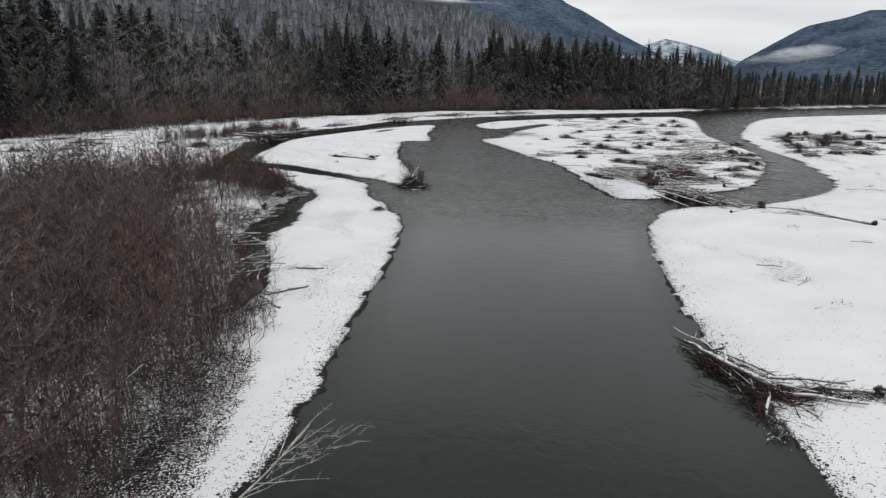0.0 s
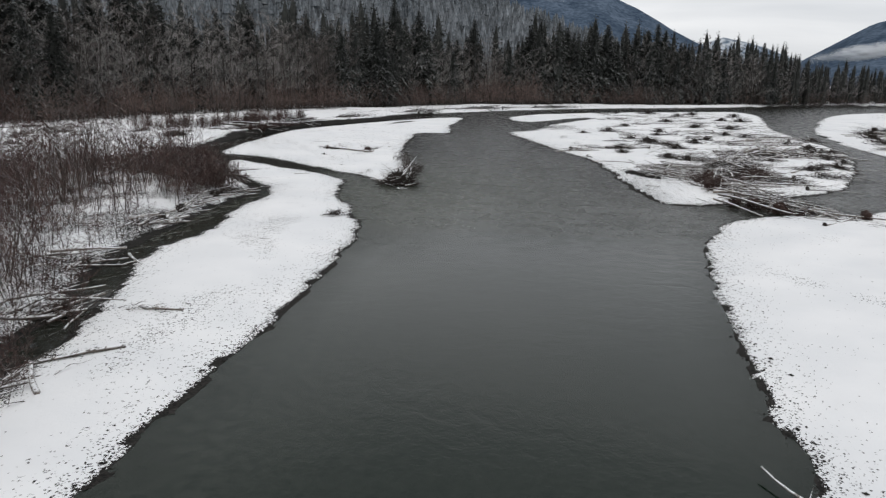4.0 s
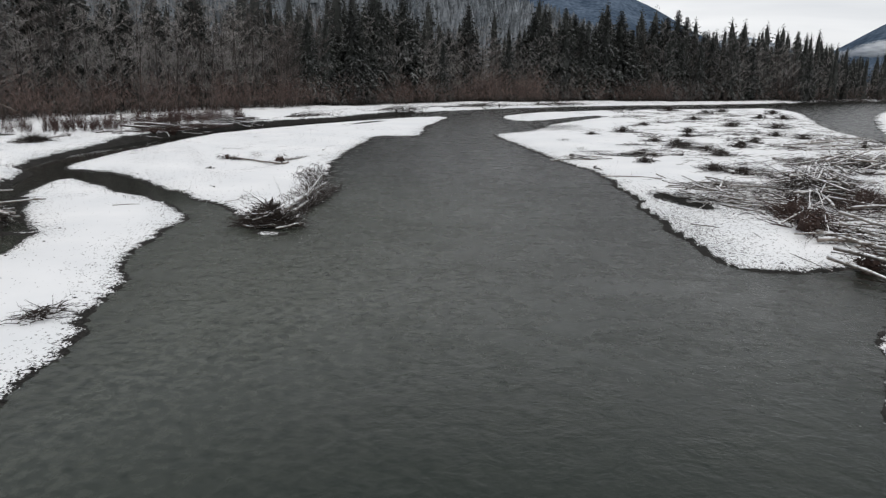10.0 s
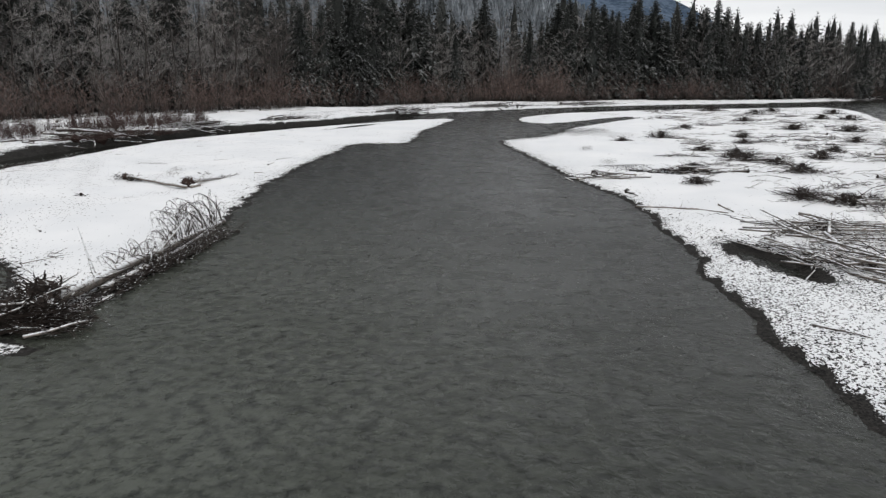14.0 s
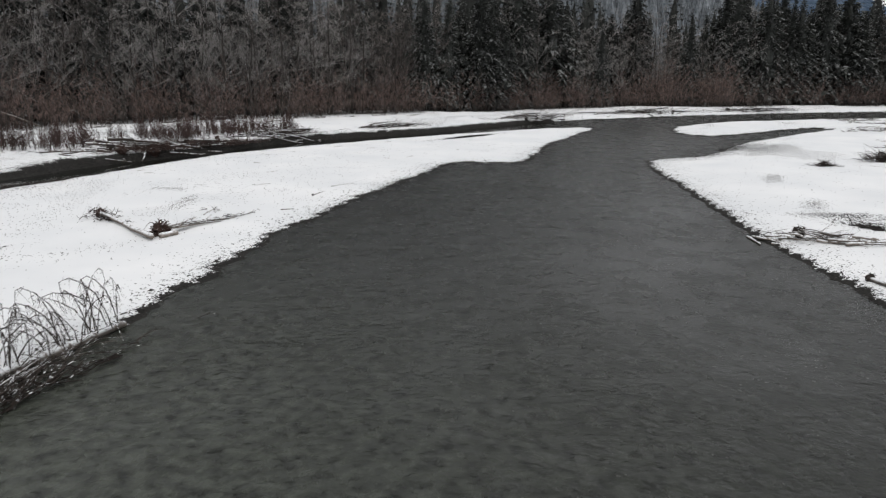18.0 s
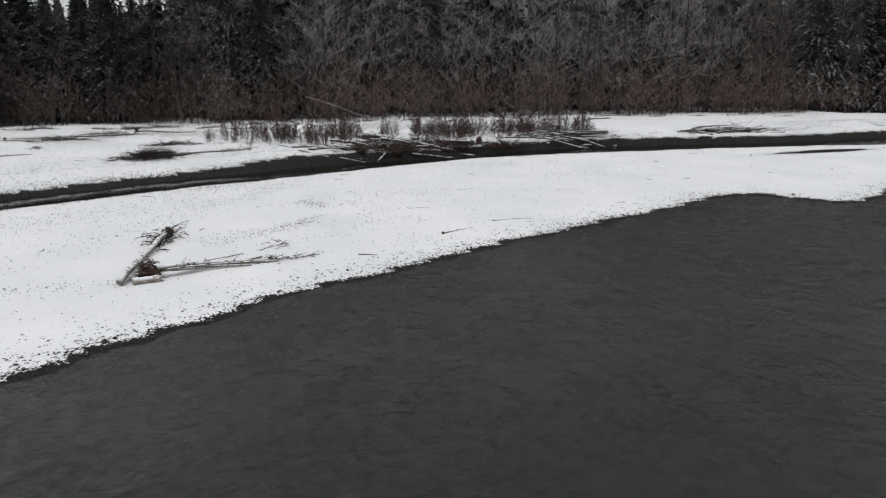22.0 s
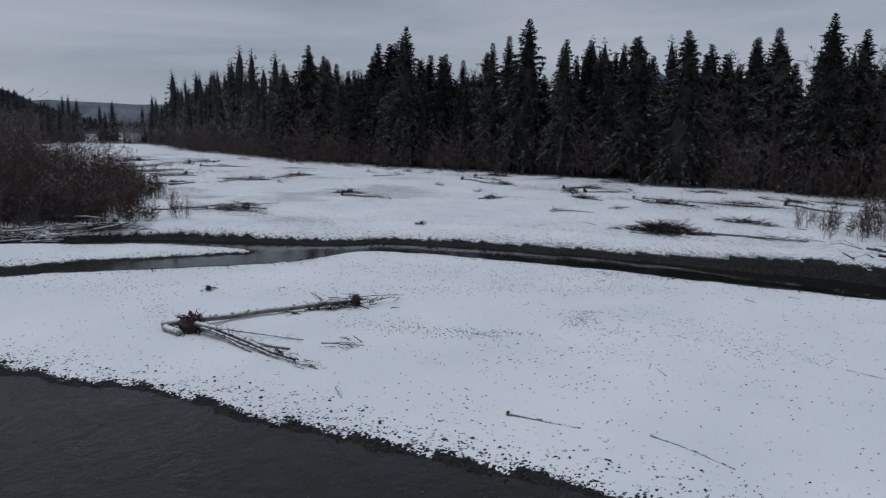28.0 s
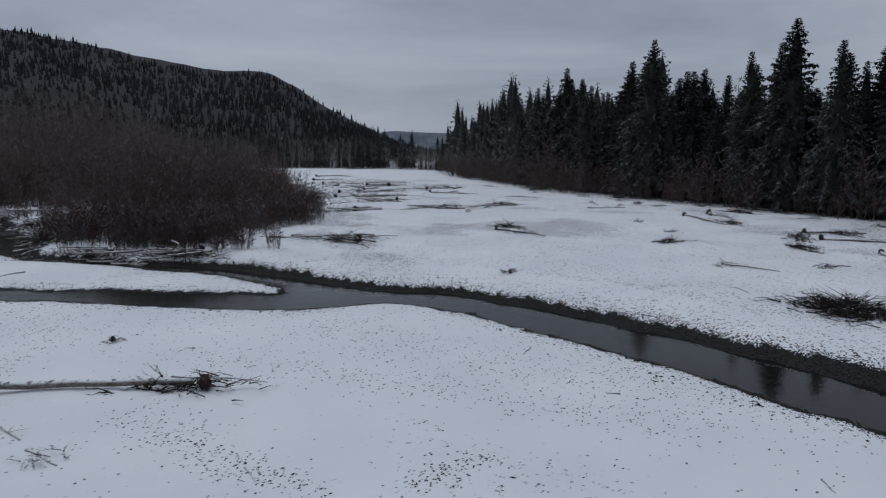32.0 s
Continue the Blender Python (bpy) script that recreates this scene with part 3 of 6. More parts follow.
def height(x, y):
    """Ground height at one place, from the sheet itself."""
    i = int(np.clip(np.searchsorted(GX, x) - 1, 0, len(GX) - 2))
    j = int(np.clip(np.searchsorted(GY, y) - 1, 0, len(GY) - 2))
    u, v = (x - GX[i]) / (GX[i + 1] - GX[i]), (y - GY[j]) / (GY[j + 1] - GY[j])
    return float((MZ[j, i] * (1 - u) + MZ[j, i + 1] * u) * (1 - v) + (MZ[j + 1, i] * (1 - u) + MZ[j + 1, i + 1] * u) * v)


def sheet(name, z, material, keep=None, values=None):
    ny, nx = MX.shape
    idx = np.arange(ny * nx).reshape(ny, nx)
    quads = np.stack([idx[:-1, :-1], idx[:-1, 1:], idx[1:, 1:], idx[1:, :-1]], -1).reshape(-1, 4)
    if keep is not None:
        quads = quads[keep[quads].any(1)]
    used, quads = np.unique(quads, return_inverse=True)
    quads = quads.reshape(-1, 4)
    co = np.stack([MX.ravel(), MY.ravel(), z.ravel()], -1)[used]
    me = bpy.data.meshes.new(name)
    me.vertices.add(len(co))
    me.vertices.foreach_set("co", co.ravel())
    me.loops.add(quads.size)
    me.loops.foreach_set("vertex_index", quads.ravel().astype(np.int32))
    me.polygons.add(len(quads))
    me.polygons.foreach_set("loop_start", np.arange(0, quads.size, 4, dtype=np.int32))
    me.update(calc_edges=True)
    me.polygons.foreach_set("use_smooth", np.ones(len(quads), bool))
    for attribute, value in (values or {}).items():
        a = me.attributes.new(attribute, "FLOAT", "POINT")
        a.data.foreach_set("value", value.ravel()[used].astype(np.float32))
    me.materials.append(material)
    me.validate()
    return new(name, me)


ground = sheet("ground", MZ, GROUND, None, {"snow": MSNOW})
tagged(ground, "snow-covered river gravel bars with bare dark stony edges", "ground", kind="structure")
# the pool is nearly smooth, the run beside the island choppy, the back channel still
# shallow bed showing through, plus sky reflection of the run painted as paler water
MSILT_SHEEN = 0.08 + 0.92 / (1 + np.exp((108 - MY) / 5)) / (1 + np.exp((MY - 153) / 9)) * np.clip(0.58 - 0.04 * MX, 0.35, 1.6) * (0.25 + 0.75 / (1 + np.exp((-36 - MX) / 2)))
MSILT_SHEEN = np.maximum(MSILT_SHEEN, 0.5 / (1 + np.exp(np.clip((MX + 25) / 1.5, -30, 30))) / (1 + np.exp(np.clip((MY - 150) / 8, -30, 30))))
MSILT_SHEEN += 0.45 * np.exp(-((MX + 16) / 8) ** 2) / (1 + np.exp((62 - MY) / 8)) / (1 + np.exp((MY - 122) / 5))
MCHOP = (0.12 + 0.88 / (1 + np.exp((112 - MY) / 7))) * (1 - 0.5 / (1 + np.exp((166 - MY) / 8)) / (1 + np.exp((MY - 215) / 8))) * (0.08 + 0.92 / (1 + np.exp((-38 - 0.12 * (MY - 200) - MX) / 2)))
# only the deep pool is green
MTONE = 1 - 1 / (1 + np.exp(np.clip((MY - 116) / 7, -30, 30))) / (1 + np.exp(np.clip((-21 - MX) / 2, -30, 30)))
water = sheet("water", np.zeros_like(MZ), WATER, (MZ < 0.0).ravel(), {"depth": MDEPTH, "chop": MCHOP, "silt": MSILT_SHEEN, "tone": MTONE})
tagged(water, "cold grey-green braided river with small ripples", "river", kind="structure")


# ---------------------------------------------------------------- building blocks
class Soup:
    """Vertices and faces that become one mesh."""

    def __init__(self):
        self.v, self.f = [], []

    def tube(self, points, radii, sides=5, cap=True):
        base, n = len(self.v), len(points)
        for i, (p, r) in enumerate(zip(points, radii)):
            q = points[min(i + 1, n - 1)] - points[max(i - 1, 0)]
            q = q.normalized() if q.length > 1e-6 else Vector((0, 0, 1))
            a = q.cross(Vector((0.31, 0.17, 0.93)) if abs(q.z) < 0.9 else Vector((1, 0, 0))).normalized()
            b = q.cross(a)
            if r < 0.004:
                self.v.append(p)
                continue
            for k in range(sides):
                ang = 2 * math.pi * k / sides
                self.v.append(p + (a * math.cos(ang) + b * math.sin(ang)) * r)
        rows = [1 if r < 0.004 else sides for r in radii]
        at = base
        for i in range(n - 1):
            nxt = at + rows[i]
            for k in range(sides):
                k2 = (k + 1) % sides
                if rows[i + 1] == 1:
                    self.f.append((at + k, at + k2, nxt))
                else:
                    self.f.append((at + k, at + k2, nxt + k2, nxt + k))
            at = nxt
        if cap:
            self.f.append(tuple(base + k for k in reversed(range(sides))))
            if rows[-1] > 1:
                self.f.append(tuple(at + k for k in range(sides)))

    def spike(self, p, q, r):
        """A thin three-sided twig from p to q."""
        d = (q - p).normalized()
        a = d.cross(Vector((0.2, 0.3, 0.93))).normalized() * r
        b = d.cross(a)
        i = len(self.v)
        self.v += [p + a, p - a * 0.5 + b * 0.87, p - a * 0.5 - b * 0.87, q]
        self.f += [(i, i + 1, i + 3), (i + 1, i + 2, i + 3), (i + 2, i, i + 3)]

    def blade(self, p, q, r, R):
        """A hair-thin twig."""
        a = Vector((R.uniform(-1, 1), R.uniform(-1, 1), R.uniform(-1, 1))).normalized() * r
        i = len(self.v)
        self.v += [p - a, p + a, q]
        self.f.append((i, i + 1, i + 2))

    def tri(self, a, b, c):
        i = len(self.v)
        self.v += [a, b, c]
        self.f.append((i, i + 1, i + 2))

    def quad(self, a, b, c, d):
        i = len(self.v)
        self.v += [a, b, c, d]
        self.f.append((i, i + 1, i + 2, i + 3))

    def mesh(self, name, material, smooth=False):
        return mesh_of(name, [tuple(p) for p in self.v], self.f, material, smooth)


def way(azimuth, rise):
    return Vector((math.cos(azimuth) * math.cos(rise), math.sin(azimuth) * math.cos(rise), math.sin(rise)))


# ---------------------------------------------------------------- trees
def conifer_meshes(seed, tall, spread, ragged=0.3, bare=0.06, boughs=230, sprays=5, droop=0.3, material=None):
    """A fir, hemlock or cedar: drooping feathered boughs wound round a straight trunk from low down to the tip."""
    R = random.Random(seed)
    trunk, crown = Soup(), Soup()
    lean = Vector((R.uniform(-0.01, 0.01), R.uniform(-0.01, 0.01), 1))
    n = 5
    trunk.tube([lean * (tall * i / n) for i in range(n + 1)], [0.012 * tall * (1 - i / n) ** 0.8 + 0.02 for i in range(n)] + [0.015], 6)
    lobes = [R.uniform(1 - ragged, 1 + 0.35 * ragged) for _ in range(12)]
    # the dense inner foliage
    rings, sides = 9, 6
    for i in range(rings + 1):
        f = bare + 0.02 + (0.93 - bare) * i / rings
        for k in range(sides):
            g = spread * (1 - f) ** 0.8 * R.uniform(0.2, 0.42) * (i < rings) + 0.03
            a = 6.2832 * (k + 0.5 * (i % 2)) / sides
            crown.v.append(lean * (f * tall) + Vector((math.cos(a) * g, math.sin(a) * g, R.uniform(-0.03, 0.02) * tall * (1 - f))))
    for i in range(rings):
        for k in range(sides):
            crown.f.append((i * sides + k, i * sides + (k + 1) % sides, (i + 1) * sides + (k + 1) % sides, (i + 1) * sides + k))
    for k in range(boughs):
        f = min(bare + (0.99 - bare) * ((k + R.random()) / boughs) ** 0.82, 0.988)
        az = k * 2.39996 + R.uniform(-0.4, 0.4)
        reach = spread * (1 - f) ** 0.82 * (0.7 + 0.3 * min(1, (f - bare + 0.05) / 0.2)) * lobes[int(f * 11.99)] + 0.3
        long = reach * R.uniform(0.6, 1.2)
        rise = R.uniform(-0.25, 0.1) + 0.6 * f * f
        d, side = way(az, rise), Vector((-math.sin(az), math.cos(az), 0))
        p = lean * (f * tall)
        mid = p + d * long * 0.55 + Vector((0, 0, 0.06 * long))
        tip = p + d * long + Vector((0, 0, -droop * long * (1 - 0.6 * f)))
        w = 0.045 * long + 0.05
        crown.quad(p - side * 0.08, p + side * 0.08, mid + side * w, mid - side * w)
        crown.tri(mid - side * w, mid + side * w, tip)
        for j in range(sprays):
            g = 0.14 + 0.82 * (j + R.uniform(-0.3, 0.3)) / sprays
            q = p.lerp(mid, g / 0.55) if g < 0.55 else mid.lerp(tip, (g - 0.55) / 0.45)
            for sd in (-1, 1):
                o = side * sd * R.uniform(0.55, 1.1) + d * R.uniform(0.3, 0.9) + Vector((0, 0, R.uniform(-0.8, -0.1)))
                crown.tri(q - d * (0.05 * long + 0.05), q + d * (0.07 * long + 0.06), q + o * (0.29 * long * (1.2 - g) + 0.18))
        q = mid.lerp(tip, R.uniform(0, 0.6))
        crown.tri(q - d * 0.14 * long, q + d * 0.14 * long, q + side * R.uniform(-0.2, 0.2) + Vector((0, 0, -0.14 * long - 0.3)))
    return trunk.mesh("trunk", BARK), crown.mesh("crown", material or NEEDLES)


def bare_tree_meshes(seed, tall, limbs=18, twig_material=None, spread=0.3, fine=7, low=0.14, twig=0.027, subs=8):
    """A leafless broad tree: trunk, rising limbs, branches and a haze of fine twigs."""
    R = random.Random(seed)
    trunk, crown = Soup(), Soup()
    n, pts = 6, [Vector((0, 0, 0))]
    for i in range(n):
        pts.append(pts[-1] + Vector((R.uniform(-0.02, 0.02) * tall, R.uniform(-0.02, 0.02) * tall, tall / n)))
    trunk.tube(pts, [0.0085 * tall * (1 - i / n) ** 0.9 + 0.02 for i in range(n)] + [0.012], 6)
    for k in range(limbs):
        f = low + (0.97 - low) * (k + R.random()) / limbs
        i = min(int(f * n), n - 1)
        p = pts[i].lerp(pts[i + 1], f * n - i)
        az, rise = k * 2.4 + R.uniform(-0.5, 0.5), R.uniform(0.25, 0.95)
        long = tall * spread * (1.15 - 0.8 * f) * R.uniform(0.7, 1.25)
        d = way(az, rise)
        m = p + d * long * 0.5
        e = m + (d + Vector((0, 0, R.uniform(-0.5, 0.35)))).normalized() * long * 0.5
        r = 0.0025 * tall * (1.15 - f)
        crown.tube([p, m, e], [r, r * 0.6, 0.0], 3, cap=False)
        for j in range(subs):
            g = 0.15 + 0.83 * (j + R.random()) / subs
            q = (p.lerp(m, g * 2) if g < 0.5 else m.lerp(e, g * 2 - 1))
            d2 = (d + way(R.uniform(0, 6.28), R.uniform(-0.2, 0.9)) * 0.85).normalized()
            l2 = long * R.uniform(0.25, 0.5) * (1.25 - g)
            q2 = q + d2 * l2
            crown.spike(q, q2, r * 0.4 + 0.008)
            for i3 in range(fine):
                q3 = q.lerp(q2, 0.2 + 0.8 * i3 / fine)
                d3 = (d2 + way(R.uniform(0, 6.28), R.uniform(-0.2, 0.9)) * 0.8).normalized()
                q4 = q3 + d3 * l2 * R.uniform(0.35, 0.75)
                crown.blade(q3, q4, twig, R)
                crown.blade(q3.lerp(q4, 0.45), q3.lerp(q4, 0.45) + (d3 + way(R.uniform(0, 6.28), 0.4)).normalized() * l2 * 0.35, twig * 0.9, R)
    return trunk.mesh("trunk", BARK), crown.mesh("crown", twig_material or FROSTED)


def sapling_meshes(seed, tall, stems=1, twig_material=None, boughs=14, fine=4, wide=0.7, twig=0.022):
    """Slim upright alder or willow stems with fine twigs."""
    R = random.Random(seed)
    stem, twigs = Soup(), Soup()
    for s in range(stems):
        h = tall * R.uniform(0.65, 1.05)
        az = R.uniform(0, 6.28)
        base = Vector((math.cos(az), math.sin(az), 0)) * (R.uniform(0.1, wide) if stems > 1 else 0)
        lean = Vector((R.uniform(-0.2, 0.2), R.uniform(-0.2, 0.2), 1))
        mid = base + lean * h * 0.5
        top = mid + (lean + Vector((R.uniform(-0.1, 0.1), R.uniform(-0.1, 0.1), 0))) * h * 0.5
        r = 0.0036 * h + 0.011
        kink = Vector((R.uniform(-1, 1), R.uniform(-1, 1), 0)) * 0.045 * h
        stem.tube([base - Vector((0, 0, 0.2)), base.lerp(mid, 0.5) + kink, mid, mid.lerp(top, 0.5) - kink * 0.7, top], [r, r * 0.85, r * 0.6, r * 0.35, 0.0], 3, cap=False)
        for k in range(boughs):
            g = 0.1 + 0.88 * (k + R.random()) / boughs
            p = base.lerp(mid, g * 2) if g < 0.5 else mid.lerp(top, g * 2 - 1)
            d = way(R.uniform(0, 6.28), R.uniform(0.1, 1.05))
            l = h * R.uniform(0.15, 0.32) * (1.2 - 0.8 * g)
            q = p + d * l
            twigs.spike(p, q, 0.016)
            for j in range(fine):
                p2 = p.lerp(q, 0.2 + 0.75 * j / fine)
                d2 = (d + way(R.uniform(0, 6.28), R.uniform(-0.1, 1.1)) * 0.8).normalized()
                twigs.blade(p2, p2 + d2 * l * R.uniform(0.35, 0.75), twig, R)
                twigs.blade(p2.lerp(q, 0.5), p2.lerp(q, 0.5) + (d + way(R.uniform(0, 6.28), 0.7)).normalized() * l * R.uniform(0.3, 0.5), twig * 0.9, R)
    return stem.mesh("stem", ALDER), twigs.mesh("twig_crown", twig_material or RED_TWIGS)


def thing_of(name, meshes, label, category, group):
    ob = empty(name, 0, 0)
    for me in meshes:
        part(me.name.split(".")[0], me, ob)
    return tagged(ob, label, category, group)


def planted(ob, x, y, z, turn, s, squash=1.0, lean=0.0):
    return copy_thing(ob, pose(x, y, z, lean, 0, turn) @ Matrix.Diagonal((s * squash, s * squash, s, 1)))


def merged(name, pieces, label, category):
    """One object of kind stuff out of many placed copies; pieces: (meshes, matrix)."""
    vs, fs, ms, mats, at = [], [], [], [], 0
    cache = {}
    for meshes, m in pieces:
        for me in meshes:
            if me.name not in cache:
                co = np.empty(len(me.vertices) * 3)
                me.vertices.foreach_get("co", co)
                ls, lt = np.empty(len(me.polygons), np.int32), np.empty(len(me.polygons), np.int32)
                lv = np.empty(len(me.loops), np.int32)
                me.polygons.foreach_get("loop_start", ls)
                me.polygons.foreach_get("loop_total", lt)
                me.loops.foreach_get("vertex_index", lv)
                if me.materials[0] not in mats:
                    mats.append(me.materials[0])
                cache[me.name] = (co.reshape(-1, 3), lt, lv, mats.index(me.materials[0]))
            co, lt, lv, mi = cache[me.name]
            a = np.array(m)
            vs.append(co @ a[:3, :3].T + a[:3, 3])
            fs.append((lt, lv + at, mi))
            at += len(co)
    me = bpy.data.meshes.new(name)
    co = np.concatenate(vs)
    me.vertices.add(len(co))
    me.vertices.foreach_set("co", co.ravel())
    lv = np.concatenate([f[1] for f in fs]).astype(np.int32)
    lt = np.concatenate([f[0] for f in fs]).astype(np.int32)
    me.loops.add(len(lv))
    me.loops.foreach_set("vertex_index", lv)
    me.polygons.add(len(lt))
    me.polygons.foreach_set("loop_start", np.concatenate([[0], np.cumsum(lt)[:-1]]).astype(np.int32))
    me.update(calc_edges=True)
    me.polygons.foreach_set("material_index", np.concatenate([np.full(len(f[0]), f[2], np.int32) for f in fs]))
    for mat in mats:
        me.materials.append(mat)
    me.validate()
    return tagged(new(name, me), label, category, kind="stuff")


SEG = np.diff(TREE_LINE, axis=0)
SEG_LEN = np.hypot(SEG[:, 0], SEG[:, 1])
ALONG = np.concatenate([[0], np.cumsum(SEG_LEN)])


def edge_place(s, depth):
    """A place s metres along the forest's edge and depth metres into it."""
    i = int(np.clip(np.searchsorted(ALONG, s) - 1, 0, len(SEG) - 1))
    u = SEG[i] / SEG_LEN[i]
    p = TREE_LINE[i] + u * (s - ALONG[i])
    return float(p[0] - u[1] * depth), float(p[1] + u[0] * depth)


def remove(things):
    for ob in things:
        for o in (*ob.children_recursive, ob):
            bpy.data.objects.remove(o)


def share_of_firs(x, y, row, clump):
    """How many of the trees are conifers at a place of the forest's edge, and how tall the trees stand there."""
    if y < -100:
        return (0.35, 0.7)
    if y < 140:
        return ((0.5, 0.75, 0.85, 0.9, 0.9, 0.9, 0.9)[row], 1.0 if y < 40 else 0.86)
    if y < 196:
        return ((0.1, 0.25, 0.6, 0.8, 0.85, 0.9, 0.9)[row], 0.79)
    if x > 130:
        return (0.6, 0.85)
    if x > 45:
        return ((0.35, 0.4, 0.5, 0.5, 0.55, 0.6, 0.6)[row], 1.1)
    if x > -25:
        return ((0.65, 0.85, 0.9, 0.9, 0.9, 0.9, 0.9)[row], 1.22)
    if x > -62:
        return ((0.1, 0.25, 0.4, 0.5, 0.5, 0.5, 0.5)[row], 1.05)
    if x > -92:
        return ((0.55, 0.75, 0.9, 0.9, 0.9, 0.9, 0.9)[row], 1.18)
    return ((0.02, 0.05, 0.12 + 0.3 * (clump > 0.58), 0.75, 0.9, 0.9, 0.9)[row], 1.15)


def forest():
    R = random.Random(7)
    lab_f = "tall dark green conifer dusted with snow at the forest edge"
    lab_b = "leafless grey cottonwood with frosted twigs at the forest edge"
    firs = [thing_of("conifer", conifer_meshes(s, 30, w, rg, b, 260, 6, dr), lab_f, "tree", "conifers of the valley forest")
            for s, w, rg, b, dr in ((1, 8.6, 0.25, 0.05, 0.25), (2, 7.6, 0.3, 0.08, 0.35), (3, 9.6, 0.35, 0.05, 0.3), (4, 7.2, 0.25, 0.1, 0.2), (5, 8.8, 0.5, 0.12, 0.3))]
    snowy = [thing_of("conifer", conifer_meshes(s, 30, w, rg, b, 250, 5, dr, NEEDLES_FROSTED), "tall conifer with snow-dusted drooping boughs up the river", "tree", "conifers of the valley forest")
             for s, w, rg, b, dr in ((31, 8.8, 0.3, 0.04, 0.35), (32, 7.8, 0.35, 0.06, 0.4), (33, 9.4, 0.3, 0.05, 0.3))]
    bares = [thing_of("bare_tree", bare_tree_meshes(s, 25, l, m, sp, 6, 0.16, 0.026), lab_b, "tree", "bare trees of the valley forest")
             for s, l, sp, m in ((11, 20, 0.30, FROSTED), (12, 18, 0.36, FROSTED), (13, 20, 0.28, GREY_TWIGS), (14, 18, 0.33, GREY_TWIGS))]
    plain_f = [conifer_meshes(s, 30, w, rg, b, 62, 3, 0.3, NEEDLES_FROSTED if s > 6 else NEEDLES) for s, w, rg, b in ((6, 9.4, 0.3, 0.04), (7, 8.2, 0.3, 0.05), (8, 10.0, 0.3, 0.04))]
    plain_b = [bare_tree_meshes(s, 22, 11, None, 0.34, 2, 0.14, 0.055, 6) for s in (16, 17, 18)]
    reds = [sapling_meshes(s, h, 5, m, 6, 2, 2.4, 0.042) for s, h, m in ((21, 7.0, RED_TWIGS), (22, 9.0, GREY_TWIGS), (23, 5.0, RED_TWIGS), (24, 8.5, RED_TWIGS), (25, 8.0, EDGE_TWIGS), (26, 9.5, EDGE_TWIGS), (27, 6.0, EDGE_TWIGS))]
    far_f, far_b, far_r = [], [], []
    total = ALONG[-1]
    made_f = made_b = 0
    # single tall firs that stand out of the south-western edge
    for i, (x, y, tall) in enumerate(((-152, 86, 33.5), (-151, 112, 28), (-149, 122, 32), (-146, 132, 27), (-141, 149, 26), (-138, 158.5, 26), (-136, 180, 26.5), (-131, 205, 29))):
        planted(firs[(0, 3, 2, 1, 4, 2, 0, 3)[i]], x, y, height(x, y) - 0.1, 47 * i, tall / 30, 1.05)
        made_f += 1
    for row in range(7):
        s = R.uniform(0, 6)
        while s < total:
            x, y = edge_place(s, 5 + row * 5.5 + R.uniform(-3, 3))
            south = y < 196
            clump = fbm(np.array([s * 0.022]), np.array([row * 0.3]), 2, 71)[0]
            mixed, grown = share_of_firs(x, y, row, clump)
            fir = R.random() < mixed
            tall = R.uniform(0.74, 1.05) * (1.0 + 0.025 * row) * grown
            inner = 20 < y < 480 and x < 130
            z = height(x, y) - 0.1
            turn = R.uniform(0, 360)
            if fir:
                tall *= R.choice((0.85, 0.92, 0.96, 1, 1.06)) * (0.72 + 0.56 * fbm(np.array([s * 0.05]), np.array([row * 0.9]), 3, 72)[0])
                if inner and row < 4 and made_f < 300:
                    planted(firs[R.randrange(5)] if south else snowy[R.randrange(3)], x, y, z, turn, tall, R.uniform(0.9, 1.3) + 0.15 * (row > 1), R.uniform(-2, 2))
                    made_f += 1
                else:
                    far_f.append((plain_f[R.randrange(3)], pose(x, y, z, R.uniform(-2, 2), 0, turn) @ Matrix.Scale(tall, 4)))
            elif inner and row < 3 and made_b < 240:
                planted(bares[R.choice((2, 2, 3, 3) if south else (0, 0, 1, 1, 2, 3))], x, y, z, turn, tall * 1.08, R.uniform(0.9, 1.2), R.uniform(-4, 4))
                made_b += 1
            else:
                far_b.append((plain_b[R.randrange(3)], pose(x, y, z, 0, 0, turn) @ Matrix.Scale(tall, 4)))
            far_off = y < -110 or y > 500
            s += R.uniform(3.0, 5.6) * (1.0 if row < 3 else 1.2) * (1.7 if y > 500 else 1.15 if far_off else 1) * (1.4 if row > 5 else 1) * (0.62 if 20 < y < 196 and 1 <= row < 5 else 0.55 if y < -90 else 0.75 if x > 45 and y < 560 else 1)
    s = 0
    while s < total:
        front = R.random()
        x, y = edge_place(s, R.uniform(-5, 3) if front < 0.5 else R.uniform(2, 16))
        willow = -45 < x < -20 and y > 300
        far_r.append((reds[R.choice((4, 6)) if willow else R.randrange(4) if y < 190 else R.choice((1, 3, 4, 4, 5, 5, 6))], pose(x, y, height(x, y) - 0.1, 0, 0, R.uniform(0, 360)) @ Matrix.Scale(R.uniform(0.7, 1.5) * (1.35 if willow else 1), 4)))
        s += R.uniform(0.22, 0.56) * (5 if y < -60 or y > 440 else 0.8 if y < 196 else 0.6 if willow else 1)
    remove(firs + snowy + bares)
    merged("conifer_wood", far_f, "dense dark conifer forest behind the edge trees", "forest")
    merged("bare_wood", far_b, "leafless grey trees inside the valley forest", "forest")
    merged("edge_brush", far_r, "leafless red-brown willow brush along the forest edge", "brush")
    return len(far_f), len(far_b), len(far_r), made_f, made_b


print("forest", forest())


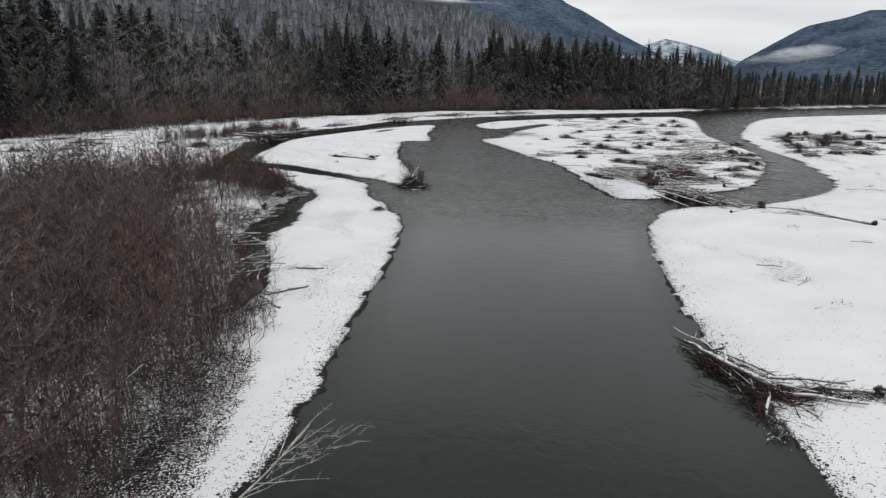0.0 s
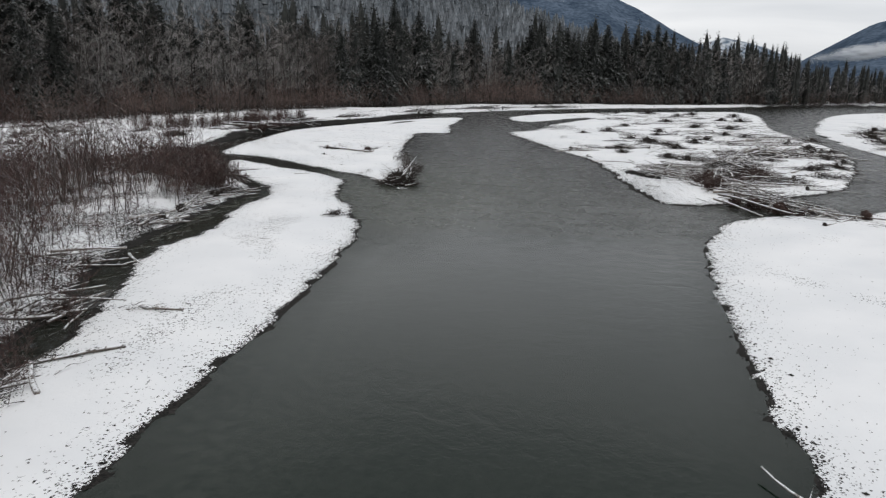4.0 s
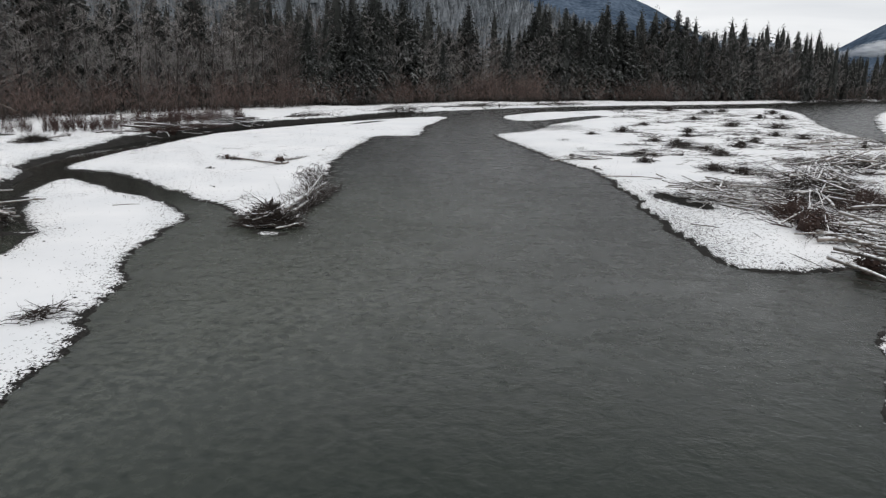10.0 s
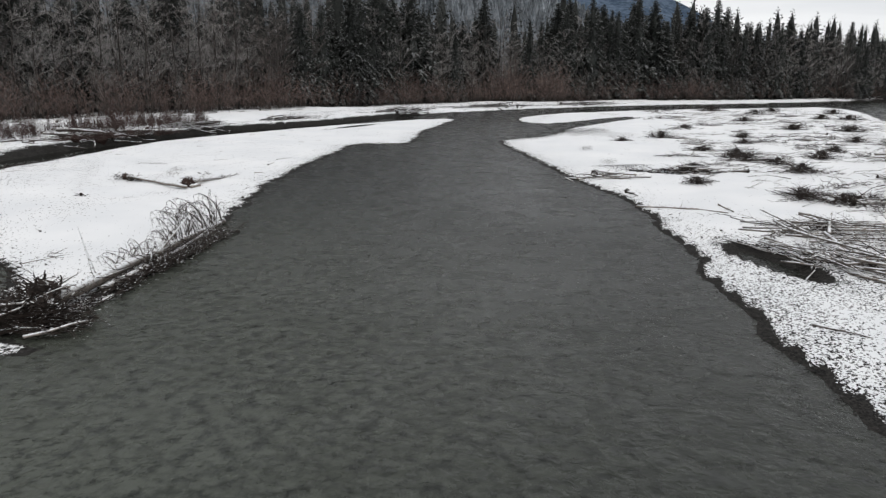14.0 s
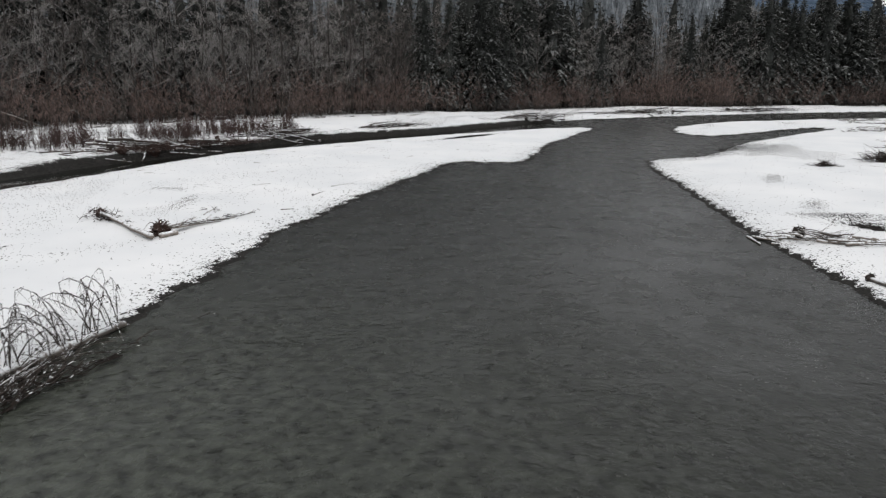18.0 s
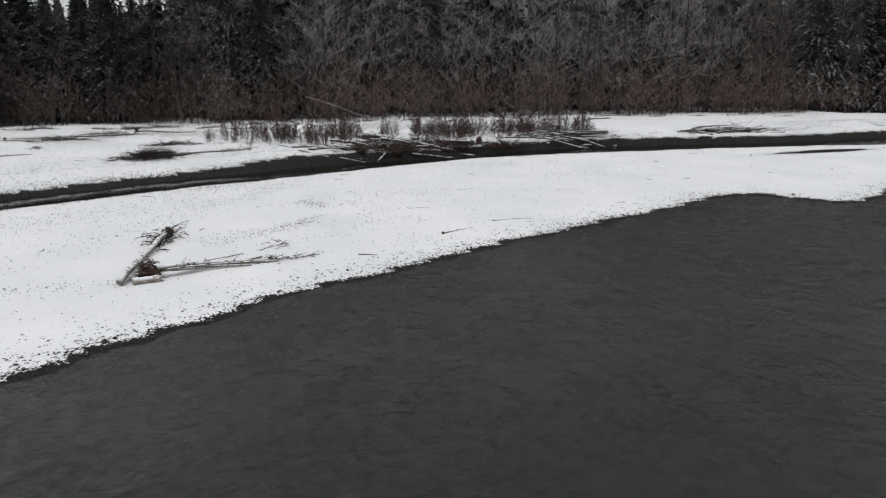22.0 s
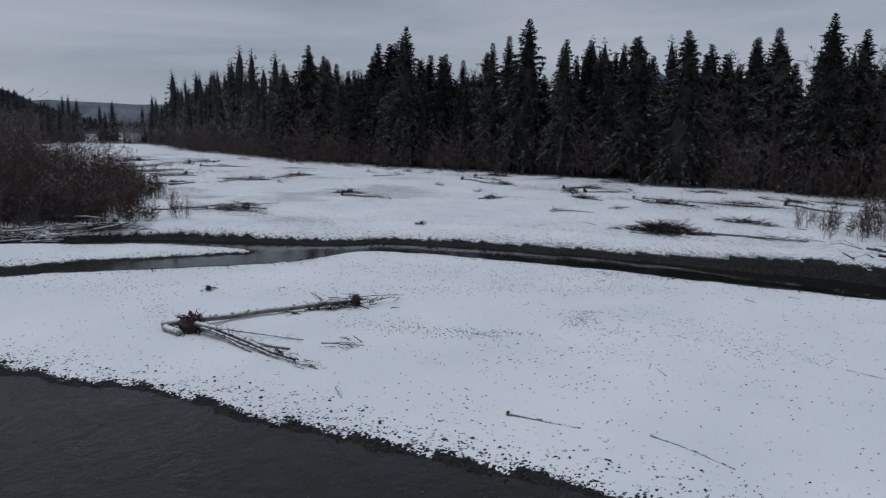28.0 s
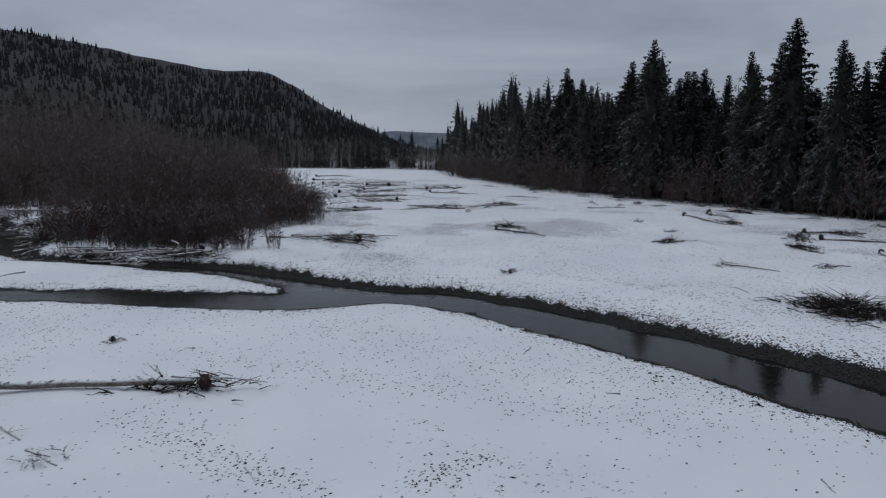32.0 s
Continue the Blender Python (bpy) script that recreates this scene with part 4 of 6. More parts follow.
def thicket():
    """The alder and willow thicket on the west bank."""
    R = random.Random(3)
    group = "saplings of the west bank thicket"
    single = [thing_of("alder_sapling", sapling_meshes(40 + i, h, 1, m, 22, 5), lab, "sapling", group)
              for i, (h, m, lab) in enumerate(((9.5, EDGE_TWIGS, "leafless red-brown alder sapling in the snowy thicket"), (8.5, EDGE_TWIGS, "leafless red-brown alder sapling in the snowy thicket"),
                                               (10.5, GREY_TWIGS, "slim grey leafless alder sapling with frosted twigs"), (7, RED_TWIGS, "leafless red-brown alder sapling in the snowy thicket")))]
    near = [sapling_meshes(250 + i, h, 4, m, 13, 4, 1.5, 0.02) for i, (h, m) in enumerate(((9.0, EDGE_TWIGS), (8.0, RED_TWIGS), (9.5, GREY_TWIGS), (6.0, RED_TWIGS)))]
    clumps = [sapling_meshes(50 + i, h, 4, m, 11, 3, 1.5) for i, (h, m) in enumerate(((9.0, RED_TWIGS), (8.0, RED_TWIGS), (9.5, GREY_TWIGS), (6.0, RED_TWIGS)))]
    many, things = [], 0
    spots = [(R.uniform(-122, -14), R.uniform(-70, 136)) for _ in range(4600)] + [(R.uniform(-60, -14), R.uniform(18, 78)) for _ in range(1000)]
    d = inside_distance(np.array([p[0] for p in spots]), np.array([p[1] for p in spots]), BRUSH)
    for (x, y), dd in zip(spots, d):
        if dd < 0.2 or (y < 0 and R.random() < (0.6 if y > -25 else 0.85)) or (x < -66 and y < 90 and R.random() < 0.65):
            continue
        if fbm(np.array([x * 0.16]), np.array([y * 0.16]), 3, 61)[0] < 0.34 and y < 60 and R.random() < 0.6:
            continue
        i = R.choice((0, 0, 1, 1, 2, 3) if y < 55 else (0, 0, 0, 1, 1, 1, 2, 3)) if dd > 3 else R.choice((1, 3, 3))
        k = R.uniform(0.75, 1.2) * (0.62 + 0.5 * min(1, dd / 10)) * (1 + 1.1 * min(1, max(0, (42 - y) / 50)) * min(1, max(0, (x + 78) / 26)))
        m = pose(x, y, height(x, y), 0, 0, R.uniform(0, 360)) @ Matrix.Scale(k, 4)
        if x > -46 and 26 < y and things < 290 and R.random() < 0.5:
            copy_thing(single[i], m)
            things += 1
        elif R.random() < (0.8 if y < 60 else 0.82):
            many.append(((near if y < 72 else clumps)[i], m))
    remove(single)
    merged("thicket", many, "dense leafless red-brown alder and willow thicket", "thicket")
    return things, len(many)


print("thicket", thicket())


# ---------------------------------------------------------------- hills and mountains
def ridge(name, centre, far, deep, rises, material, label, rough=0.25, step=0.6, rows=14, trees=0, seed=1, tree_size=26, tree_material=None, crest=0.0):
    """A range of hills round a centre; rises: pairs of azimuth (degrees to the right of +y) and elevation of the skyline."""
    az = np.arange(rises[0][0], rises[-1][0] + 1e-6, step)
    el = np.interp(az, [a for a, _ in rises], [e for _, e in rises])
    el = el * (1 + rough * 0.35 * (fbm(az * 0.35, az * 0 + seed, 4, seed) - 0.5))
    r = np.linspace(0, 1, rows)
    A, Rr = np.meshgrid(np.radians(az), r)
    dist = far + deep * Rr
    top = np.tan(np.radians(el))[None, :] * (far + deep)
    prof = Rr**1.15
    n = fbm(A * far / 160, dist / 160, 5, seed + 3) - 0.5
    H = top * prof * (1 + rough * n * (1 - Rr) * 2.2) - 2 * (1 - Rr)
    X, Y = centre[0] + np.sin(A) * dist, centre[1] + np.cos(A) * dist
    # the back falls away again
    X2, Y2 = centre[0] + np.sin(A[-1]) * (far + deep * 1.5), centre[1] + np.cos(A[-1]) * (far + deep * 1.5)
    V = np.concatenate([np.stack([X, Y, H], -1).reshape(-1, 3), np.stack([X2, Y2, X2 * 0 - 5], -1)])
    nx = len(az)
    idx = np.arange((rows + 1) * nx).reshape(rows + 1, nx)
    F = np.stack([idx[:-1, :-1], idx[1:, :-1], idx[1:, 1:], idx[:-1, 1:]], -1).reshape(-1, 4)
    ob = new(name, mesh_of(name, V, F, material, True))
    tagged(ob, label, "mountain", kind="structure")
    if trees:
        R = random.Random(seed)
        s = Soup()
        for _ in range(trees):
            u, v = R.random() * (nx - 1), R.random() ** 0.8 * (rows - 1)
            i, j = int(u), int(v)
            fu, fv = u - i, v - j
            p = Vector(V[j * nx + i]) * (1 - fu) * (1 - fv) + Vector(V[j * nx + i + 1]) * fu * (1 - fv) + Vector(V[(j + 1) * nx + i]) * (1 - fu) * fv + Vector(V[(j + 1) * nx + i + 1]) * fu * fv
            if p.z < 3 or v > 0.84 * (rows - 1) and fbm(np.array([u * 0.11]), np.array([v * 0.3]), 2, seed)[0] < crest:
                continue
            h = tree_size * R.choice((0.45, 0.6, 0.8, 1.0, 1.35)) * R.uniform(0.85, 1.2)
            for lo, hi, w in ((-0.05, 0.7, 0.25), (0.35, 1.0, 0.16)):
                a0 = R.uniform(0, 6)
                ring = [p + Vector((math.cos(a0 + k * 1.2566) * h * w * R.uniform(0.75, 1.2), math.sin(a0 + k * 1.2566) * h * w, h * lo)) for k in range(5)]
                apex = p + Vector((0, 0, h * hi))
                for k in range(5):
                    s.tri(ring[k], ring[(k + 1) % 5], apex)
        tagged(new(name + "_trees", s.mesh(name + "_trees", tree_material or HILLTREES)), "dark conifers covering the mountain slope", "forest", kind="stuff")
    return ob


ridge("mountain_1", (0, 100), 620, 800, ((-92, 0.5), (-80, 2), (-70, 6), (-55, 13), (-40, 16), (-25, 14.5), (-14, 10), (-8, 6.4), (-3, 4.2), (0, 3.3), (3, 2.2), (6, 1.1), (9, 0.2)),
      HILL, "steep hazy forested mountainside dusted with snow", 0.35, 0.5, 26, 16000, 2, 21)
ridge("mountain_2", (0, 0), 2500, 900, ((-14, 7.6), (-2.5, 6.8), (0.6, 6.3), (2.5, 5.4), (5.3, 4.0), (7.6, 2.75), (10.5, 1.3), (13, 0.1)), HAZEBLUE,
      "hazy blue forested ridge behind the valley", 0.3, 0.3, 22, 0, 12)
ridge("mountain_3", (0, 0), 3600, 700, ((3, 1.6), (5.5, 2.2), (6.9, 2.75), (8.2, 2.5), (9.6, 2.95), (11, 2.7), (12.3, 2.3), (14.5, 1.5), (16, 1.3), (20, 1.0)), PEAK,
      "distant hazy snowy peaks at the head of the valley", 0.3, 0.2, 12, 0, 21)
ridge("mountain_4", (0, 0), 2200, 900, ((13.5, 0.3), (14.9, 1.6), (17.2, 3.0), (18.8, 3.95), (21, 4.45), (22.6, 4.9), (25, 5.0), (32, 5.1), (45, 4.0), (70, 3.0), (100, 2.0), (130, 1.2)), HAZEBLUE,
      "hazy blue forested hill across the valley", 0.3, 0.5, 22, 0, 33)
ridge("mountain_5", (-40, 200), 2000, 600, ((-120, 0.5), (-116, 3.4), (-113, 4.9), (-110.5, 4.6), (-106, 2.0), (-98, 0.5)), HAZEBLUE, "hazy hill behind the western forest", 0.1, 0.6, 8, 0, 41)
ridge("mountain_6", (-40, 200), 700, 900, ((85, 1.2), (110, 3.4), (140, 7.4), (165, 8.0), (172, 7.8), (179, 8.2), (182, 7.7), (188, 6.7), (192, 6.4), (195, 6.1), (197, 5.1), (200, 3.3), (203.5, 1.7), (207, 0.6), (212, 0.1)), BARE_HILL,
      "forested hill with clearings above the lower valley", 0.3, 0.7, 20, 19000, 51, 9.5, BARE_TREES, 0.52)
ridge("mountain_7", (-40, 200), 3000, 500, ((198, 0.8), (204, 1.9), (210, 1.7), (218, 1.9), (226, 1.4), (240, 0.6)), HAZEPALE, "low hazy far ridge down the valley", 0.1, 0.8, 6, 0, 61)


# ---------------------------------------------------------------- driftwood
def log_mesh(R, long, r0, r1, bend=0.06, sides=7, stubs=2, name="log", material=None):
    s = Soup()
    n = 6
    side = Vector((0, R.uniform(-1, 1), R.uniform(-0.3, 0.6))) * bend * long
    wave = Vector((0, R.uniform(-1, 1), R.uniform(-0.5, 0.5))) * bend * 0.5 * long
    pts = [Vector((long * i / n, 0, 0)) + side * math.sin(math.pi * i / n) + wave * math.sin(2 * math.pi * i / n) + Vector((0, R.uniform(-1, 1), R.uniform(-1, 1))) * r0 * 0.25 for i in range(n + 1)]
    s.tube(pts, [(r0 + (r1 - r0) * i / n) * R.uniform(0.9, 1.1) for i in range(n + 1)], sides)
    for _ in range(stubs):
        i = R.randrange(1, n)
        d = (Vector((R.uniform(0.2, 1.0), R.uniform(-1, 1), R.uniform(-0.1, 1)))).normalized()
        s.spike(pts[i], pts[i] + d * long * R.uniform(0.05, 0.16), r0 * 0.35)
    return s.mesh(name, material or DRIFT, True)


def root_mesh(R, size, material=None):
    """A torn-out root plate: a lump of dark soil with crooked broken roots on all sides."""
    s = Soup()
    rings, n = 5, 8
    for i in range(rings + 1):
        v = math.pi * (0.06 + 0.88 * i / rings)
        for k in range(n):
            u = 2 * math.pi * k / n
            g = size * R.uniform(0.24, 0.42)
            s.v.append(Vector((-math.cos(v) * g * 0.75, math.sin(v) * math.cos(u) * g, math.sin(v) * math.sin(u) * g * 0.9)))
    for i in range(rings):
        for k in range(n):
            s.f.append((i * n + k, i * n + (k + 1) % n, (i + 1) * n + (k + 1) % n, (i + 1) * n + k))
    for _ in range(58):
        a = R.uniform(0, 6.28)
        p = Vector((R.uniform(-0.2, 0.2) * size, math.cos(a) * 0.25 * size, math.sin(a) * 0.25 * size))
        d = Vector((R.uniform(-0.8, 0.8), math.cos(a), math.sin(a)))
        pts, r = [p], size * R.uniform(0.012, 0.035)
        for _k in range(3):
            d = (d + Vector((R.uniform(-1, 1), R.uniform(-1, 1), R.uniform(-1, 0.8))) * 0.8).normalized()
            pts.append(pts[-1] + d * size * R.uniform(0.03, 0.10))
        s.tube(pts, [r, r * 0.8, r * 0.6, r * 0.3 if r > 0.02 else 0.0], 4, cap=False)
        s.spike(pts[2], pts[2] + Vector((R.uniform(-1, 1), R.uniform(-1, 1), R.uniform(-1, 1))) * 0.12 * size, r * 0.4)
    return s.mesh("root_wad", material or ROOTS)


def branches_mesh(R, long, wide, tall, count, r=0.02, material=None, flow=0.6):
    """A tangle of thin dead branches with twigs, thickest near the ground."""
    s = Soup()
    for _ in range(count):
        u, v = R.gauss(0, 0.27), R.gauss(0, 0.27)
        hump = max(0.15, 1 - 3.2 * (u * u + v * v))
        p = Vector((u * long, v * wide, R.uniform(0.0, 0.6) ** 1.5 * tall * hump))
        d = Vector((R.choice((-1, 1)) * R.uniform(0.3, 1), R.uniform(-1, 1) * (1.2 - flow), R.uniform(-0.12, 0.5) * hump)).normalized()
        l = R.uniform(0.2, 0.75) * (tall * 1.3 + 0.22 * long)
        m = p + d * l * 0.5 + Vector((0, R.uniform(-0.1, 0.1), R.uniform(0, 0.12))) * l
        q = m + (d + Vector((0, R.uniform(-0.5, 0.5), R.uniform(-0.5, 0.15)))).normalized() * l * 0.5
        rr = r * R.uniform(0.5, 1.3)
        s.tube([p, m, q], [rr, rr * 0.7, 0.0], 3, cap=False)
        for j in range(5):
            a = p.lerp(m, 0.4 * j) if j < 3 else m.lerp(q, 0.3 * (j - 2))
            s.spike(a, a + (d + Vector((R.uniform(-1, 1), R.uniform(-1, 1), R.uniform(-0.4, 0.7)))).normalized() * l * R.uniform(0.12, 0.4), rr * 0.5)
    return s.mesh("branch_tangle", material or DEADTWIG)


def lay(parent, me, x, y, dz, turn, pitch=0.0, name=None, label=""):
    """A part laid on the ground at a place of the plan, relative to its thing."""
    ob = part(name or me.name.split(".")[0], me, parent, label)
    if "tangle" in me.name:
        ob["kind"] = "stuff"
    ob.matrix_basis = parent.matrix_basis.inverted() @ pose(x, y, max(height(x, y), 0.0) + dz, 0, -pitch, turn)
    return ob


def span(parent, R, x0, y0, x1, y1, r, dz0=0.0, dz1=0.0, taper=0.5, stubs=2, name="log", bend=0.03, material=None):
    """A log from one place of the plan to another, its ends raised by dz0 and dz1."""
    z0, z1 = max(height(x0, y0), 0.0) + r * 0.75 + dz0, max(height(x1, y1), 0.0) + r * taper * 0.75 + dz1
    flat = math.hypot(x1 - x0, y1 - y0)
    ob = part(name, log_mesh(R, math.hypot(flat, z1 - z0), r, r * taper, bend, 8, stubs, name, material), parent)
    ob.matrix_basis = parent.matrix_basis.inverted() @ pose(x0, y0, z0, 0, -math.degrees(math.atan2(z1 - z0, flat)), math.degrees(math.atan2(y1 - y0, x1 - x0)))
    return ob


def seat(name, x, y, label, category, group=""):
    """The Empty at the base of a thing that lies on the ground."""
    return tagged(empty(name, x, y, max(height(x, y), 0.0)), label, category, group)


def driftlog(x0, y0, x1, y1, r, seed, label="bleached driftwood log lying on the snowy gravel", root=0.0, brush=0, group="stranded logs", name="driftwood_log"):
    """One stranded trunk between two places; root: size of the root plate at its first end."""
    R = random.Random(seed)
    ob = seat(name, x0, y0, label, "log", group)
    span(ob, R, x0, y0, x1, y1, r, 0, 0, 0.45, R.choice((1, 2, 3)), "trunk")
    turn = math.degrees(math.atan2(y1 - y0, x1 - x0))
    if root:
        lay(ob, root_mesh(R, root * 0.8), x0, y0, root * 0.2, turn)
    if brush:
        lay(ob, branches_mesh(R, math.hypot(x1 - x0, y1 - y0) * 0.7, 1.4, 0.55, brush * 2, 0.022), x0 * 0.3 + x1 * 0.7, y0 * 0.3 + y1 * 0.7, 0.03, turn)
    return ob


def jam(name, x, y, turn, long, wide, count, seed, label, roots=2, brush=60, size=(3, 9), radius=(0.06, 0.2), high=1.2, logs=(), group="log jams", dark=False, wood=None):
    """A heap of stranded logs, mostly lying along one heading; logs: some placed one by one."""
    R = random.Random(seed)
    ob = seat(name, x, y, label, "log jam", group)
    a = radians(turn)
    for i in range(count):
        u, v = R.gauss(0, 0.26) * long, R.gauss(0, 0.26) * wide
        l, r = R.uniform(*size), R.uniform(*radius)
        t = turn + R.gauss(0, 32) + R.choice((0, 0, 180))
        b = radians(t)
        px, py = x + math.cos(a) * u - math.sin(a) * v - math.cos(b) * l / 2, y + math.sin(a) * u + math.cos(a) * v - math.sin(b) * l / 2
        up = high * max(0, 1 - (2 * u / long) ** 2) * max(0, 1 - (2 * v / wide) ** 2) * R.random()
        lay(ob, log_mesh(R, l, r, r * R.uniform(0.3, 0.7), 0.03, 6, R.choice((0, 1, 3)), "log", wood), px, py, r * 0.6 + up, t, R.uniform(-1.5, 3) + 3 * up)
    for x0, y0, x1, y1, r, d0, d1 in logs:
        span(ob, R, x0, y0, x1, y1, r * 0.72, d0, d1, 0.5, 3, "log", 0.05, wood)
    for i in range(roots):
        u, v = R.uniform(-0.35, 0.35) * long, R.uniform(-0.35, 0.35) * wide
        lay(ob, root_mesh(R, R.uniform(0.9, 1.6)), x + math.cos(a) * u - math.sin(a) * v, y + math.sin(a) * u + math.cos(a) * v, 0.4, turn + R.uniform(0, 360))
    if brush:
        lay(ob, branches_mesh(R, long, wide, high + 0.2, brush * (3 if dark else 1), 0.03 if dark else 0.022, ROOTS if dark else None), x, y, 0.05, turn)
    return ob


def brush_pile(x, y, turn, long, wide, tall, seed, count=40, root=0.0, log=0.0, dark=False, label="snow-dusted heap of dead branches stranded on the gravel"):
    R = random.Random(seed)
    ob = seat("brush_pile", x, y, label, "brush pile", "brush piles")
    lay(ob, branches_mesh(R, long, wide, tall, int(count * 1.8), 0.024 + 0.016 * min(1, max(0, (long - 2.5) / 3)), ROOTS if dark else None, 0.2 if dark else 0.6), x, y, 0.03, turn)
    if root:
        lay(ob, root_mesh(R, root), x, y, root * 0.3, turn + 180)
    if log:
        a = radians(turn)
        span(ob, R, x, y, x + math.cos(a) * log, y + math.sin(a) * log, 0.09, 0.1, 0, 0.4)
    return ob


# ---------------------------------------------------------------- thin mist lying along the far ridges
def mist_mat():
    m = bpy.data.materials.new("thin_mist")
    m.use_nodes = True
    nt = m.node_tree
    L = nt.links.new
    bsdf = nt.nodes["Principled BSDF"]
    bsdf.inputs["Base Color"].default_value = (0.75, 0.78, 0.81, 1)
    bsdf.inputs["Roughness"].default_value, bsdf.inputs["Specular IOR Level"].default_value = 1.0, 0.0
    at = nt.nodes.new("ShaderNodeAttribute")
    at.attribute_name = "veil"
    tc = nt.nodes.new("ShaderNodeTexCoord")
    mp = nt.nodes.new("ShaderNodeMapping")
    mp.inputs["Scale"].default_value = (0.013, 0.013, 0.045)
    nz = nt.nodes.new("ShaderNodeTexNoise")
    nz.inputs["Scale"].default_value, nz.inputs["Detail"].default_value = 1.0, 5
    edge = nt.nodes.new("ShaderNodeMath")
    edge.operation = "MULTIPLY_ADD"
    edge.inputs[1].default_value, edge.inputs[2].default_value = 0.75, -0.75
    add = nt.nodes.new("ShaderNodeMath")
    add.operation = "ADD"
    ramp = nt.nodes.new("ShaderNodeMapRange")
    ramp.inputs["From Min"].default_value, ramp.inputs["From Max"].default_value, ramp.inputs["To Max"].default_value = 0.12, 0.55, 0.85
    L(tc.outputs["Object"], mp.inputs["Vector"])
    L(mp.outputs["Vector"], nz.inputs["Vector"])
    L(at.outputs["Fac"], edge.inputs[0])
    L(edge.outputs["Value"], add.inputs[0])
    L(nz.outputs["Fac"], add.inputs[1])
    L(add.outputs["Value"], ramp.inputs["Value"])
    L(ramp.outputs["Result"], bsdf.inputs["Alpha"])
    return m


VEIL = mist_mat()


def mist(centre, far, az0, az1, low0, low1, thick, peak):
    """A bank of mist from one azimuth to another; low0, low1: elevation of its middle at its ends, in degrees."""
    nx, nz = 40, 9
    V, F, W = [], [], []
    for i in range(nx):
        u = i / (nx - 1)
        a, e = radians(az0 + (az1 - az0) * u), low0 + (low1 - low0) * u
        for k in range(nz):
            v = k / (nz - 1)
            belly = 40 * math.sin(math.pi * v)
            V.append((centre[0] + math.sin(a) * (far - belly), centre[1] + math.cos(a) * (far - belly), math.tan(radians(e + (v - 0.5) * thick)) * far + 12))
            W.append(peak * math.sin(math.pi * u) ** 0.6 * math.sin(math.pi * v) ** 1.3)
    for i in range(nx - 1):
        for k in range(nz - 1):
            F.append((i * nz + k, (i + 1) * nz + k, (i + 1) * nz + k + 1, i * nz + k + 1))
    me = mesh_of("mist", V, F, VEIL, True)
    me.attributes.new("veil", "FLOAT", "POINT").data.foreach_set("value", W)
    ob = tagged(new("backdrop_mist", me), "thin white mist along the far ridge", "mist", kind="structure")
    ob.visible_shadow = False
    return ob


mist((0, 9), 2050, 14.8, 22.0, 1.3, 2.5, 1.7, 1.08)
mist((0, 9), 2400, 4.0, 12.0, 1.5, 1.5, 0.8, 0.7)
mist((0, 9), 1150, -17.0, -1.0, 6.0, 5.2, 1.1, 1.05)
mist((-40, 200), 1500, 186, 200, 6.0, 3.6, 0.6, 0.5)


# ---------------------------------------------------------------- driftwood, bar by bar
BLEACHED = "bleached snow-capped driftwood logs heaped along the shore"

# east bar: the jam on the shore
jam("log_jam", 15.0, 55.0, -62, 10, 2.2, 12, 1, BLEACHED, 0, 60, (1.5, 4.5), (0.025, 0.06), 0.7, dark=True)
snowy_log = seat("driftwood_log", 12.6, 60.2, "thick crooked forked trunk under snow beside the water", "log", "stranded logs")
RE = random.Random(2)
for x0, y0, x1, y1, r, d0, d1, bend in ((15.7, 53.4, 12.4, 59.6, 0.24, 0.35, 0.45, 0.04), (12.6, 59.2, 11.7, 62.0, 0.15, 0.4, 0.25, 0.06), (16.6, 54.8, 13.2, 60.4, 0.1, 0.35, 0.4, 0.02), (13.3, 60.2, 11.4, 64.8, 0.08, 0.4, 0.35, 0.06),
                                       (13.6, 57.6, 13.9, 59.4, 0.16, 0.5, 0.9, 0.12), (13.9, 59.3, 13.2, 59.9, 0.13, 0.85, 0.5, 0.1), (15.4, 54.2, 14.2, 50.4, 0.13, 0.3, 0.1, 0.05), (16.0, 53.4, 21.4, 53.2, 0.17, 0.5, 0.3, 0.03),
                                       (15.6, 54.6, 20.2, 54.2, 0.12, 0.6, 0.3, 0.03), (16.4, 52.6, 20.4, 51.6, 0.14, 0.3, 0.2, 0.04)):
    span(snowy_log, RE, x0, y0, x1, y1, r, d0, d1, 0.6, 2, "limb", bend)
for x, y, t, long, wide, tall, count in ((13.6, 56.4, -62, 7.5, 1.5, 0.8, 260), (16.2, 52.8, -10, 6.0, 2.2, 0.9, 240), (14.4, 51.0, 80, 3.6, 1.4, 0.6, 120)):
    lay(snowy_log, branches_mesh(RE, long, wide, tall, count, 0.03, SOIL, 0.5), x, y, 0.03, t)
lay(snowy_log, root_mesh(RE, 1.5, SOIL), 15.6, 53.2, 0.3, 30)
jam("log_jam", 18.6, 53.1, -3, 6, 1.8, 12, 3, BLEACHED, 0, 40, (1.5, 4.5), (0.025, 0.065), 0.7, dark=True)
brush_pile(21.8, 53.3, 10, 1.8, 1.5, 0.9, 4, 40, 1.1)
brush_pile(14.3, 48.2, 70, 2.4, 1.2, 0.6, 5, 34)
driftlog(23.9, 86.0, 26.4, 85.8, 0.09, 6)
driftlog(24.6, 80.8, 25.6, 79.2, 0.06, 7)
driftlog(46.8, 111.5, 39.5, 123.2, 0.22, 8, "fallen tree with bare branches on the snowy bar", 1.5, 40)
driftlog(44.5, 117.0, 36.0, 119.0, 0.12, 9, "thin dead trunk lying on the snowy bar", 0, 24)
driftlog(29.5, 118.0, 35.4, 125.4, 0.14, 10, "bleached driftwood log lying on the snowy gravel", 0.8, 10)
